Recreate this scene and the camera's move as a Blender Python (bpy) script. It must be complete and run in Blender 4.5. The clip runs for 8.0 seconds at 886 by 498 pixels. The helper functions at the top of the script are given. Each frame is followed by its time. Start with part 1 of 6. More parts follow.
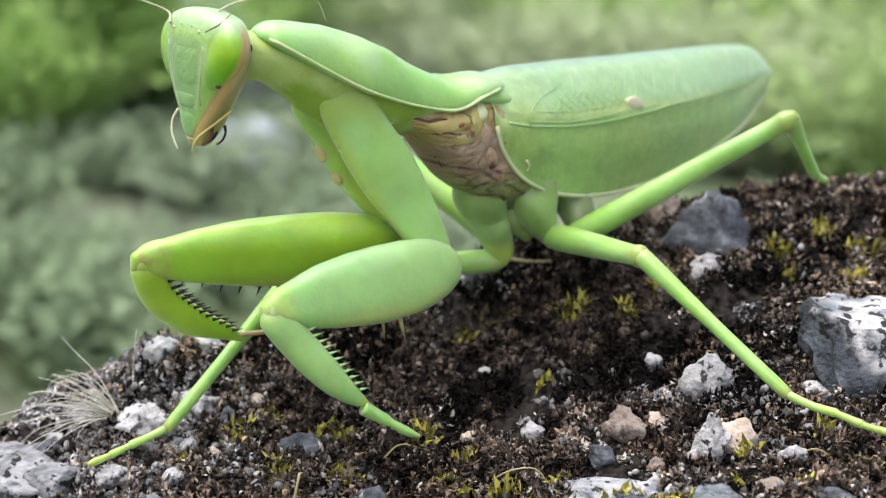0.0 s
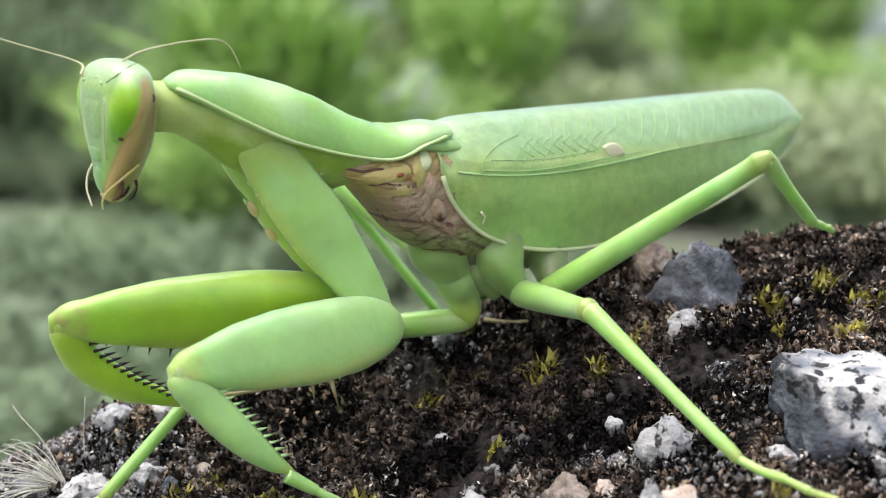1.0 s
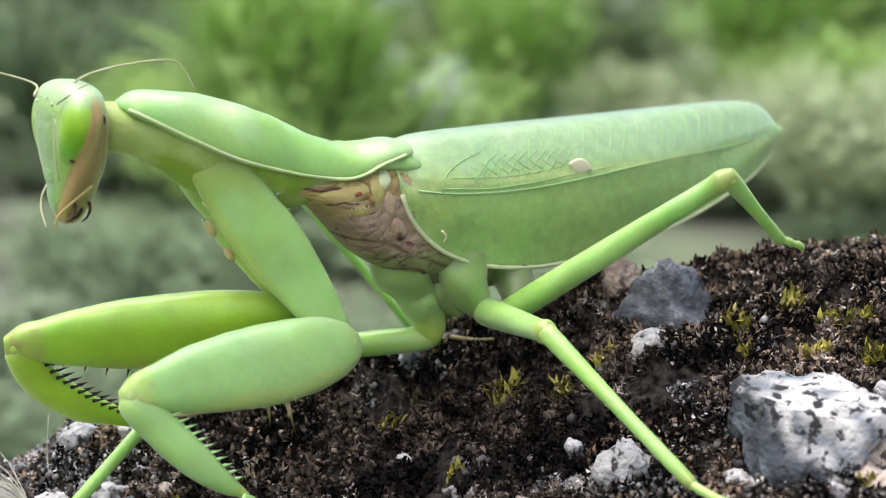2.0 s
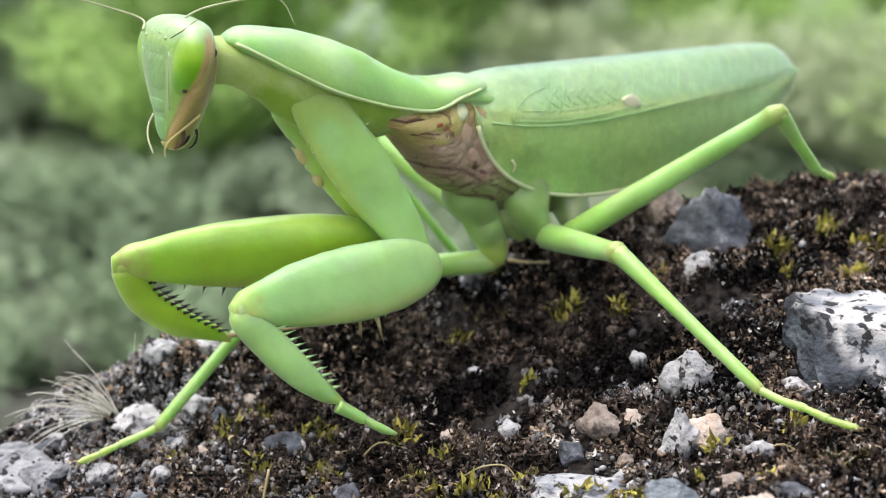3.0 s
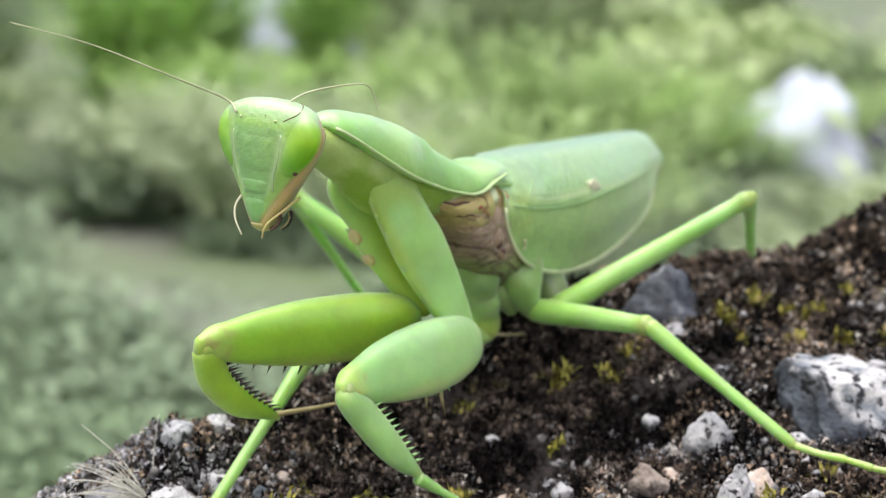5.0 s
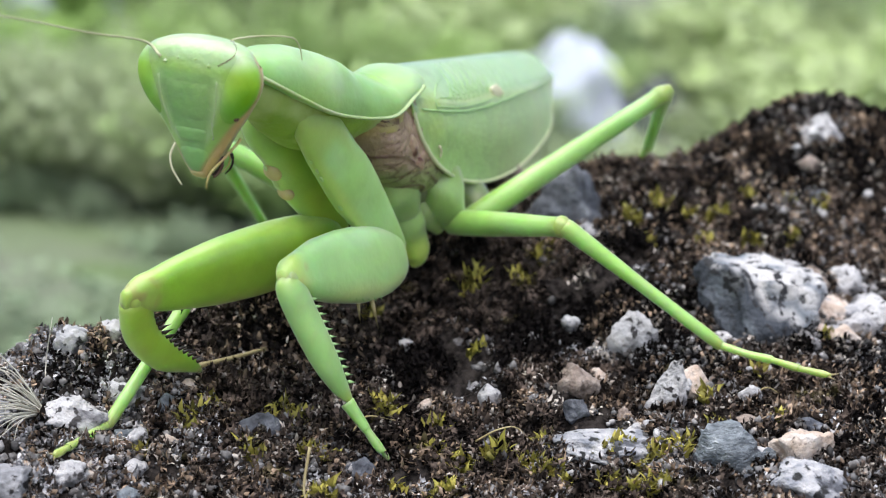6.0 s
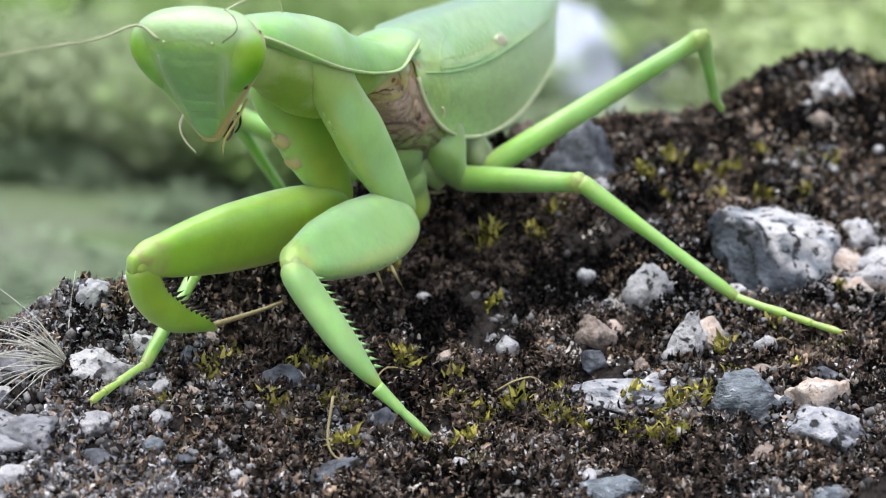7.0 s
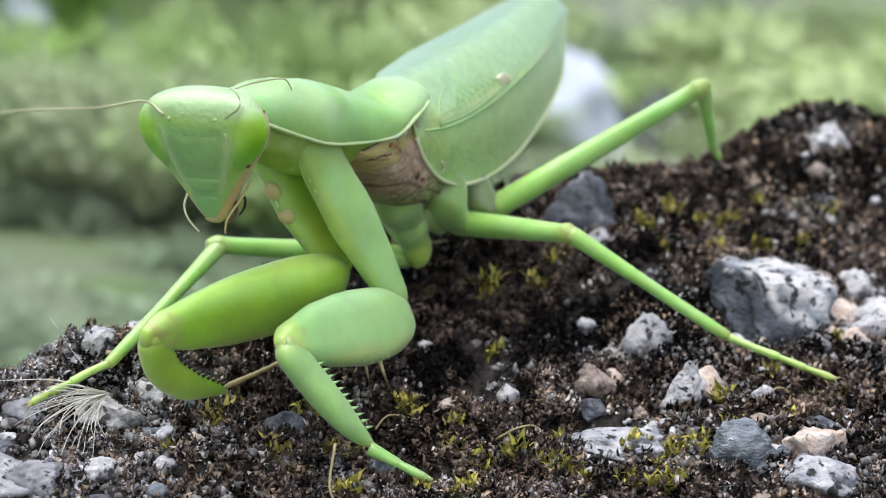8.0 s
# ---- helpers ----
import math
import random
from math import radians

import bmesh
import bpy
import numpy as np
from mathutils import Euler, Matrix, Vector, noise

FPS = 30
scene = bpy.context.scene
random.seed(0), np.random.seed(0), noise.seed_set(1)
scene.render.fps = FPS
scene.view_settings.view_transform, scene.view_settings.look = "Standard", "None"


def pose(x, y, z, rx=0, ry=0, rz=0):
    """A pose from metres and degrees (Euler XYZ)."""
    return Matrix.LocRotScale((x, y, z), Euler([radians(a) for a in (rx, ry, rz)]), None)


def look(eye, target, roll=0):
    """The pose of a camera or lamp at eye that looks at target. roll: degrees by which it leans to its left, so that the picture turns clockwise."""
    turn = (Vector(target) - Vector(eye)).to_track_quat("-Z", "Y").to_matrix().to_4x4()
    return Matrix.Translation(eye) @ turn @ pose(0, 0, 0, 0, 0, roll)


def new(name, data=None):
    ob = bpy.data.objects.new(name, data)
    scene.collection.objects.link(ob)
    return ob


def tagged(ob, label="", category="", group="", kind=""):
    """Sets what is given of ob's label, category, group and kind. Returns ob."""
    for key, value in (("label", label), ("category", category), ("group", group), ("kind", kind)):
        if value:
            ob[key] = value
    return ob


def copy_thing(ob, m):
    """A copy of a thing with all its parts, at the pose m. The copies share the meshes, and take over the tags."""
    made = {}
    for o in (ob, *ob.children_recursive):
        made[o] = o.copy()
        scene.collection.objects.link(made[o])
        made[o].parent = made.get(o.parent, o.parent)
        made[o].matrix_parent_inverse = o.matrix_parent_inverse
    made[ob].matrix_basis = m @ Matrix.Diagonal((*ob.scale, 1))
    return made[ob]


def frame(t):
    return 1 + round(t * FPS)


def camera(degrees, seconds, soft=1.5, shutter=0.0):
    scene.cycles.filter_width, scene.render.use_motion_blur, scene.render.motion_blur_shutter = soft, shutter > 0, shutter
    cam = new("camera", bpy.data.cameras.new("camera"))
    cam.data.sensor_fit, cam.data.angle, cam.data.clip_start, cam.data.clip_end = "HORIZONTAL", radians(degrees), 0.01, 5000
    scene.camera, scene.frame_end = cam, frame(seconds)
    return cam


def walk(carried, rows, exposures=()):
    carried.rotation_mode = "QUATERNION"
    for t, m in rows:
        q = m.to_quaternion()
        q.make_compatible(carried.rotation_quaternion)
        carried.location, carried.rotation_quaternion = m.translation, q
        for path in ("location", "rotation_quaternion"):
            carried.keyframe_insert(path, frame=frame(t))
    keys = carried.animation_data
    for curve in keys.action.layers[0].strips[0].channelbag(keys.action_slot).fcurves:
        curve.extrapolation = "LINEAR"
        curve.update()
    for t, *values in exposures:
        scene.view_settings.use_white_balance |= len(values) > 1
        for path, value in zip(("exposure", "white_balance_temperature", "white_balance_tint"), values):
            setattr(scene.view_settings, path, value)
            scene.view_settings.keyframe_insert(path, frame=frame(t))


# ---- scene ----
CM = 0.01


def cm(p):
    return Vector(p) * CM


# ---- camera ----
cam = camera(29.23, 8.0, soft=1.1)
CAMERA_ROWS = [
    (0.0, (-3.12, -18.76, 6.30), (-0.60, 0.45, 1.36), 2.5),
    (0.3, (-2.29, -18.73, 6.12), (-0.70, 0.60, 1.23), 1.1),
    (0.5, (-1.54, -18.59, 5.70), (-0.53, 0.85, 1.11), 0.9),
    (0.7, (-1.27, -18.23, 6.33), (-0.40, 1.16, 1.49), 0.9),
    (1.0, (0.33, -17.90, 5.71), (-0.13, 1.70, 1.78), -0.5),
    (1.2, (0.82, -17.64, 5.67), (0.17, 1.98, 1.84), -0.6),
    (2.3, (1.18, -17.68, 6.12), (0.21, 1.87, 2.01), -0.9),
    (2.5, (0.86, -17.92, 6.15), (0.08, 1.65, 2.09), -0.8),
    (2.7, (0.77, -18.34, 5.97), (-0.03, 1.22, 1.88), -0.8),
    (3.0, (-0.83, -19.11, 6.08), (-0.48, 0.33, 1.40), 0.2),
    (3.2, (-1.92, -19.38, 6.34), (-0.91, -0.03, 1.39), 0.7),
    (3.5, (-3.40, -19.86, 6.10), (-1.65, -0.52, 1.30), 1.1),
    (3.8, (-4.92, -19.88, 6.51), (-2.36, -0.57, 1.97), 1.3),
    (4.0, (-6.11, -19.55, 6.46), (-2.72, -0.31, 2.19), 2.2),
    (4.2, (-6.77, -19.25, 6.68), (-2.65, -0.13, 2.50), 2.5),
    (4.5, (-8.02, -18.95, 6.08), (-2.66, -0.14, 1.88), 3.4),
    (4.8, (-8.51, -18.55, 6.32), (-1.63, -0.19, 2.38), 4.1),
    (5.0, (-8.56, -18.52, 6.20), (-1.06, -0.36, 2.49), 4.3),
    (5.2, (-8.91, -18.31, 6.29), (-0.58, -0.53, 2.50), 4.8),
    (6.3, (-9.89, -16.52, 4.63), (0.42, 0.16, 0.71), 5.7),
    (6.5, (-9.94, -16.59, 4.66), (0.35, 0.05, 0.52), 5.7),
    (7.0, (-10.11, -16.82, 4.75), (0.08, -0.12, 0.61), 5.5),
    (7.2, (-10.40, -16.81, 4.43), (-0.12, -0.03, 0.82), 5.9),
    (7.5, (-10.26, -17.01, 4.84), (-0.22, -0.12, 1.11), 5.4),
    (7.8, (-10.37, -17.01, 4.63), (-0.12, -0.18, 1.18), 5.8),
    (8.0, (-10.24, -17.01, 4.83), (-0.05, -0.19, 1.22), 5.7),
]
walk(cam, [(t, look(cm(e), cm(g), r)) for t, e, g, r in CAMERA_ROWS],
     [(0.0, 0.85, 6500, 10), (5.2, 0.82, 6500, 10), (6.3, 0.70, 6150, 10), (8.0, 0.66, 6150, 10)])
cam.data.dof.use_dof = True
cam.data.dof.focus_distance = 0.180
cam.data.dof.aperture_fstop = 28.0

# ---- light ----
world = bpy.data.worlds.new("sky")
scene.world = world
world.use_nodes = True
wn = world.node_tree.nodes
wn.clear()
sky = wn.new("ShaderNodeTexSky")
sky.sky_type = "NISHITA"
sky.sun_disc = False
sky.sun_elevation = radians(58)
sky.sun_rotation = radians(200)
sky.air_density, sky.dust_density = 1.0, 3.0
bg = wn.new("ShaderNodeBackground")
bg.inputs["Strength"].default_value = 0.10
wo = wn.new("ShaderNodeOutputWorld")
world.node_tree.links.new(sky.outputs[0], bg.inputs[0])
world.node_tree.links.new(bg.outputs[0], wo.inputs[0])
sun = new("sun", bpy.data.lights.new("sun", "SUN"))
sun.data.energy = 2.7
sun.data.angle = radians(66)
sun.data.color = (1.0, 0.98, 0.96)
sun.matrix_world = look((-0.3, 0.25, 1.2), (0, 0, 0))


# ---- materials ----
def material(name, base, rough=0.5, second=None, scale=40.0, mix=0.5, spec=0.4, bump=0.0, bump_scale=200.0,
             sss=0.0, third=None, third_scale=8.0, third_at=0.55, island=0.0, stretch=(1, 1, 1), sheen=0.0, specks=None, speck_scale=800.0, speck_at=0.60):
    """A principled material: a fine noise between two colours, a broad stain of a third, and relief."""
    m = bpy.data.materials.new(name)
    m.use_nodes = True
    n, link = m.node_tree.nodes, m.node_tree.links.new
    p = n["Principled BSDF"]
    p.inputs["Roughness"].default_value = rough
    p.inputs["Specular IOR Level"].default_value = spec
    coord = n.new("ShaderNodeTexCoord")
    mapping = n.new("ShaderNodeMapping")
    mapping.inputs["Scale"].default_value = stretch
    link(coord.outputs["Object"], mapping.inputs[0])

    def noise_tex(s, detail=4.0):
        t = n.new("ShaderNodeTexNoise")
        t.inputs["Scale"].default_value = s
        t.inputs["Detail"].default_value = detail
        link(mapping.outputs[0], t.inputs["Vector"])
        return t

    def blend(a, b, fac, lo=0.35, hi=0.65):
        r = n.new("ShaderNodeMapRange")
        r.inputs["From Min"].default_value, r.inputs["From Max"].default_value = lo, hi
        link(fac, r.inputs["Value"])
        x = n.new("ShaderNodeMix")
        x.data_type = "RGBA"
        link(r.outputs[0], x.inputs[0])
        for k, c in ((6, a), (7, b)):
            if isinstance(c, tuple):
                x.inputs[k].default_value = (*c, 1)
            else:
                link(c, x.inputs[k])
        return x.outputs[2]

    colour = base
    if base is None:
        tone = n.new("ShaderNodeVertexColor")
        tone.layer_name = "pigment"
        h = n.new("ShaderNodeHueSaturation")
        for k, (s, lo, hi) in enumerate(((scale, 0.88, 1.12), (third_scale, 0.485, 0.515))):
            r = n.new("ShaderNodeMapRange")
            r.inputs["From Min"].default_value, r.inputs["From Max"].default_value = 0.3, 0.7
            r.inputs["To Min"].default_value, r.inputs["To Max"].default_value = lo, hi
            link(noise_tex(s).outputs[0], r.inputs["Value"])
            link(r.outputs[0], h.inputs["Hue" if k else "Value"])
        link(tone.outputs[0], h.inputs["Color"])
        colour = h.outputs[0]
    if second:
        lo = 0.5 - 0.3 * mix
        colour = blend(base, second, noise_tex(scale).outputs[0], lo, lo + 0.3)
    if third:
        colour = blend(colour, third, noise_tex(third_scale, 6).outputs[0], third_at, third_at + 0.08)
    if specks:
        colour = blend(colour, specks, noise_tex(speck_scale, 9).outputs[0], speck_at, speck_at + 0.05)
    if island:
        g = n.new("ShaderNodeNewGeometry")
        h = n.new("ShaderNodeHueSaturation")
        r = n.new("ShaderNodeMapRange")
        r.inputs["To Min"].default_value, r.inputs["To Max"].default_value = 1 - island, 1 + island
        link(g.outputs["Random Per Island"], r.inputs["Value"])
        link(r.outputs[0], h.inputs["Value"])
        if isinstance(colour, tuple):
            h.inputs["Color"].default_value = (*colour, 1)
        else:
            link(colour, h.inputs["Color"])
        colour = h.outputs[0]
    if isinstance(colour, tuple):
        p.inputs["Base Color"].default_value = (*colour, 1)
    else:
        link(colour, p.inputs["Base Color"])
    if bump:
        b = n.new("ShaderNodeBump")
        b.inputs["Strength"].default_value = bump
        b.inputs["Distance"].default_value = 0.0006
        link(noise_tex(bump_scale, 6).outputs[0], b.inputs["Height"])
        link(b.outputs[0], p.inputs["Normal"])
    if sss:
        p.inputs["Subsurface Weight"].default_value = sss
        p.inputs["Subsurface Radius"].default_value = (0.6, 1.0, 0.25)
        p.inputs["Subsurface Scale"].default_value = 0.0024
    if sheen:
        p.inputs["Coat Weight"].default_value = min(1.0, sheen)
        p.inputs["Coat Roughness"].default_value = 0.3
        p.inputs["Sheen Weight"].default_value = 0.4 * sheen
        p.inputs["Sheen Roughness"].default_value = 0.45
    return m


GREEN = material("green_cuticle", (0.30, 0.54, 0.14), 0.40, (0.39, 0.61, 0.22), 200, 0.6, 0.45, 0.30, 420, 0.7,
                 third=(0.44, 0.60, 0.13), third_scale=70, sheen=0.6)
LIME = material("yellow_green_cuticle", (0.36, 0.61, 0.06), 0.38, (0.45, 0.66, 0.12), 200, 0.6, 0.45, 0.30, 420, 0.7,
                third=(0.46, 0.62, 0.08), third_scale=80, sheen=0.5)
LIMB = material("limb_cuticle", None, 0.42, scale=220, spec=0.45, bump=0.13, bump_scale=1300, sss=0.6, third_scale=60, sheen=0.6)
WINGSKIN = material("wing_membrane", None, 0.42, scale=700, spec=0.5, bump=0.25, bump_scale=1800, sss=0.3, third_scale=90, sheen=0.7)
FACE = material("face_cuticle", None, 0.40, scale=300, spec=0.45, bump=0.35, bump_scale=1100, sss=0.4, third_scale=140, sheen=0.5)
EYESKIN = material("eye_surface", None, 0.26, scale=500, spec=0.5, bump=0.05, bump_scale=3000, sss=0.4, third_scale=120, sheen=0.2)
FLANK = material("flank_skin", None, 0.55, scale=400, spec=0.4, bump=0.9, bump_scale=800, sss=0.2, third_scale=200)
RIM = material("pale_green_rim", (0.43, 0.60, 0.24), 0.45, (0.51, 0.64, 0.33), 300, 0.6, 0.4, 0.4, 900, 0.2)
COXAGREEN = material("olive_leg_base", (0.26, 0.44, 0.10), 0.45, (0.34, 0.50, 0.18), 200, 0.6, 0.4, 0.12, 350, 0.4, third=(0.32, 0.42, 0.15), third_scale=110)
THROAT = material("olive_green_skin", (0.34, 0.46, 0.09), 0.5, (0.44, 0.56, 0.20), 200, 0.6, 0.4, 0.4, 700, 0.4,
                  third=(0.26, 0.40, 0.05), third_scale=90)
EDGE = material("cream_wing_edge", (0.68, 0.70, 0.42), 0.5, (0.55, 0.62, 0.35), 300)
VEIN = material("light_green_vein", (0.42, 0.64, 0.30), 0.4, (0.36, 0.58, 0.22), 300)
IVORY = material("ivory_spot", (0.80, 0.76, 0.55), 0.5, (0.72, 0.68, 0.45), 300)
TAN = material("tan_membrane", (0.60, 0.42, 0.20), 0.55, (0.50, 0.46, 0.16), 260, 0.6, 0.3, 0.5, 700, 0.2,
               third=(0.34, 0.16, 0.08), third_scale=260, third_at=0.64)
OCHRE = material("olive_yellow_membrane", (0.50, 0.44, 0.13), 0.55, (0.42, 0.34, 0.16), 260, 0.6, 0.3, 0.5, 700, 0.2)
LOBE = material("pink_brown_skin", (0.49, 0.37, 0.26), 0.5, (0.42, 0.29, 0.20), 500, 0.6, 0.4, 0.8, 700, 0.3,
                third=(0.12, 0.05, 0.04), third_scale=240, third_at=0.55, stretch=(1.4, 1.4, 1))
RUST = material("rust_spot", (0.36, 0.12, 0.05), 0.5, (0.28, 0.08, 0.04), 500)
BELLY = material("olive_grey_cuticle", (0.16, 0.19, 0.09), 0.55, (0.25, 0.24, 0.15), 300, 0.6, 0.35, 0.3, 1200, 0.2)
MAROON = material("dark_fold", (0.085, 0.04, 0.03), 0.6, (0.15, 0.08, 0.055), 400)
HEADSKIN = material("head_cuticle", (0.34, 0.555, 0.14), 0.38, (0.44, 0.62, 0.25), 260, 0.6, 0.45, 0.25, 900, 0.4,
                    third=(0.32, 0.53, 0.07), third_scale=160, third_at=0.56, sheen=1.4)
BLACK = material("black_spine", (0.012, 0.010, 0.008), 0.4, (0.04, 0.02, 0.015), 400)
PINK = material("pink_boss", (0.60, 0.46, 0.26), 0.5, (0.54, 0.46, 0.20), 300, 0.6, 0.4, 0.1, 900, 0.3)
ANTENNA = material("pale_antenna", (0.55, 0.56, 0.36), 0.5, (0.44, 0.44, 0.24), 300)
STRAW = material("straw", (0.50, 0.42, 0.22), 0.6, (0.38, 0.30, 0.14), 300)
HAIR = material("silvery_hair", (0.62, 0.60, 0.52), 0.5, (0.45, 0.42, 0.36), 300, island=0.3)
# The near-black ends of ROCK and MOSS also carry the shadow in the pits.
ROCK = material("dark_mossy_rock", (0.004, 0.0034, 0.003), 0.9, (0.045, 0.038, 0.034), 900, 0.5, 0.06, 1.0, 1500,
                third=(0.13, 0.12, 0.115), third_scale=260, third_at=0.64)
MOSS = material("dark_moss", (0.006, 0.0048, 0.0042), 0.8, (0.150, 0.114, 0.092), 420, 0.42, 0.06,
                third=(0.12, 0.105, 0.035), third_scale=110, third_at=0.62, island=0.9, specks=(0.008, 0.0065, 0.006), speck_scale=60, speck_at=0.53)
BROWNMOSS = material("rusty_moss", (0.045, 0.030, 0.021), 0.65, (0.36, 0.262, 0.182), 420, 0.5, 0.12, island=0.85)
PALEMOSS = material("bleached_moss", (0.15, 0.128, 0.108), 0.7, (0.56, 0.50, 0.44), 420, 0.5, 0.12, island=0.75)
LICHEN = material("grey_lichen", (0.13, 0.125, 0.128), 0.8, (0.50, 0.49, 0.50), 420, 0.5, 0.10, island=0.8)
SLAB = material("lichen_crusted_slab", (0.14, 0.14, 0.148), 0.85, (0.42, 0.415, 0.43), 420, 0.5, 0.2, 1.0, 1200,
                third=(0.44, 0.43, 0.44), third_scale=260, third_at=0.60, specks=(0.03, 0.028, 0.028), speck_scale=700, speck_at=0.57)
YMOSS = material("yellow_green_moss", (0.20, 0.19, 0.03), 0.6, (0.46, 0.40, 0.09), 700, 0.5, 0.3, island=0.6)
WHITE_STONE = material("white_stone", (0.64, 0.62, 0.61), 0.8, (0.36, 0.35, 0.36), 480, 0.5, 0.3, 1.0, 1800,
                       third=(0.17, 0.165, 0.17), third_scale=240, third_at=0.57, specks=(0.055, 0.05, 0.05), speck_scale=950, speck_at=0.58)
GREY_STONE = material("grey_stone", (0.10, 0.115, 0.13), 0.7, (0.28, 0.31, 0.335), 600, 0.5, 0.4, 1.0, 1600,
                      third=(0.05, 0.053, 0.062), third_scale=260, third_at=0.56, specks=(0.50, 0.52, 0.54), speck_at=0.64, stretch=(1, 1, 2.2))
PINK_STONE = material("pinkish_stone", (0.58, 0.44, 0.34), 0.8, (0.70, 0.63, 0.57), 500, 0.5, 0.3, 1.0, 1800,
                      third=(0.28, 0.19, 0.14), third_scale=300, third_at=0.60, specks=(0.10, 0.08, 0.07), speck_at=0.63)
DARK_STONE = material("dark_stone", (0.045, 0.047, 0.056), 0.7, (0.17, 0.18, 0.205), 500, 0.5, 0.45, 1.0, 1200,
                      third=(0.30, 0.31, 0.33), third_scale=420, third_at=0.60, specks=(0.5, 0.5, 0.5), speck_at=0.68)
SPECKLED = material("speckled_stone", (0.56, 0.545, 0.55), 0.8, (0.24, 0.25, 0.28), 520, 0.5, 0.3, 1.0, 1600,
                    third=(0.08, 0.082, 0.095), third_scale=260, third_at=0.56, specks=(0.03, 0.03, 0.03), speck_at=0.57)
BROWN_STONE = material("brown_stone", (0.24, 0.185, 0.15), 0.8, (0.42, 0.35, 0.30), 500, 0.5, 0.3, 1.0, 1600,
                       third=(0.11, 0.085, 0.07), third_scale=330, third_at=0.58, specks=(0.55, 0.52, 0.50), speck_at=0.66)
SLATE = material("two_toned_stone", None, 0.75, scale=520, spec=0.35, bump=1.0, bump_scale=1500, third_scale=200, specks=(0.035, 0.035, 0.038), speck_scale=700, speck_at=0.545)
GRAVEL = material("grit", (0.07, 0.064, 0.06), 0.8, (0.30, 0.29, 0.285), 700, 0.4, 0.3, 0.0, 500, island=0.75)
BRIGHTLEAF = material("bright_weed_leaf", (0.35, 0.49, 0.17), 0.9, (0.43, 0.55, 0.26), 30, 0.5, 0.1, island=0.06)
DARKLEAF = material("dark_weed_leaf", (0.185, 0.26, 0.14), 0.9, (0.245, 0.315, 0.19), 30, 0.5, 0.1, island=0.06)
SOIL = material("bare_soil", (0.20, 0.186, 0.175), 0.95, (0.15, 0.20, 0.095), 4, 0.6, 0.1, 0.6, 60,
                third=(0.36, 0.33, 0.32), third_scale=4, third_at=0.60, specks=(0.13, 0.18, 0.075), speck_scale=6, speck_at=0.56)
LEAF = material("weed_leaf", (0.245, 0.32, 0.19), 0.9, (0.31, 0.38, 0.25), 30, 0.5, 0.1, island=0.06)
# Leaf colour raised to a sunlit brightness, for hot spots among the weeds.
SUNLEAF = material("sunlit_yellow_leaf", (0.44, 0.56, 0.22), 0.8, (0.56, 0.64, 0.38), 30, 0.5, 0.2, island=0.2)
DRYLEAF = material("pale_weed_leaf", (0.38, 0.46, 0.25), 0.9, (0.47, 0.53, 0.34), 30, 0.5, 0.1, island=0.06)
GRASSLEAF = material("fresh_grass_leaf", (0.35, 0.54, 0.14), 0.9, (0.43, 0.60, 0.22), 30, 0.5, 0.1, island=0.06)
FARROCK = material("pale_grey_rock", (0.62, 0.66, 0.75), 0.9, (0.48, 0.51, 0.58), 20, 0.5, 0.2, 0.5, 60)
FARDARK = material("dark_rock", (0.05, 0.05, 0.07), 0.9, (0.10, 0.10, 0.12), 20, 0.5, 0.2, 0.5, 60)


# ---- mesh helpers (centimetres) ----
def pigmented(ob, tone):
    """Gives a mesh its skin colours; tone maps a place (centimetres) to a colour."""
    me = ob.data
    layer = me.color_attributes.new("pigment", "FLOAT_COLOR", "POINT")
    layer.data.foreach_set("color", [c for v in me.vertices for c in (*tone(v.co / CM), 1.0)])
    return ob


def mixed(a, b, k):
    k = min(max(k, 0.0), 1.0)
    return tuple(p + (q - p) * k for p, q in zip(a, b))


def finish(name, verts, faces, mat, parent=None, label="", smooth=True):
    me = bpy.data.meshes.new(name)
    me.from_pydata([(x * CM, y * CM, z * CM) for x, y, z in verts], [], faces)
    me.materials.append(mat)
    me.polygons.foreach_set("use_smooth", [smooth] * len(me.polygons))
    me.update()
    ob = new(name, me)
    if parent:
        ob.parent = parent
    if label:
        ob["label"] = label
    return ob


def merged(shapes):
    verts, faces = [], []
    for v, f in shapes:
        k = len(verts)
        verts += [tuple(p) for p in v]
        faces += [tuple(i + k for i in q) for q in f]
    return verts, faces


def spline(rows, steps):
    """Catmull-Rom through rows of numbers."""
    rows = np.array(rows, float)
    if len(rows) < 3:
        return np.array([rows[0] + (rows[-1] - rows[0]) * k / (steps * 2) for k in range(steps * 2 + 1)])
    ext = np.vstack([2 * rows[0] - rows[1], rows, 2 * rows[-1] - rows[-2]])
    out = []
    for i in range(len(rows) - 1):
        a, b, c, d = ext[i:i + 4]
        for k in range(steps):
            t = k / steps
            out.append(0.5 * (2 * b + (c - a) * t + (2 * a - 5 * b + 4 * c - d) * t * t + (3 * b - a - 3 * c + d) * t ** 3))
    out.append(rows[-1])
    return np.array(out)


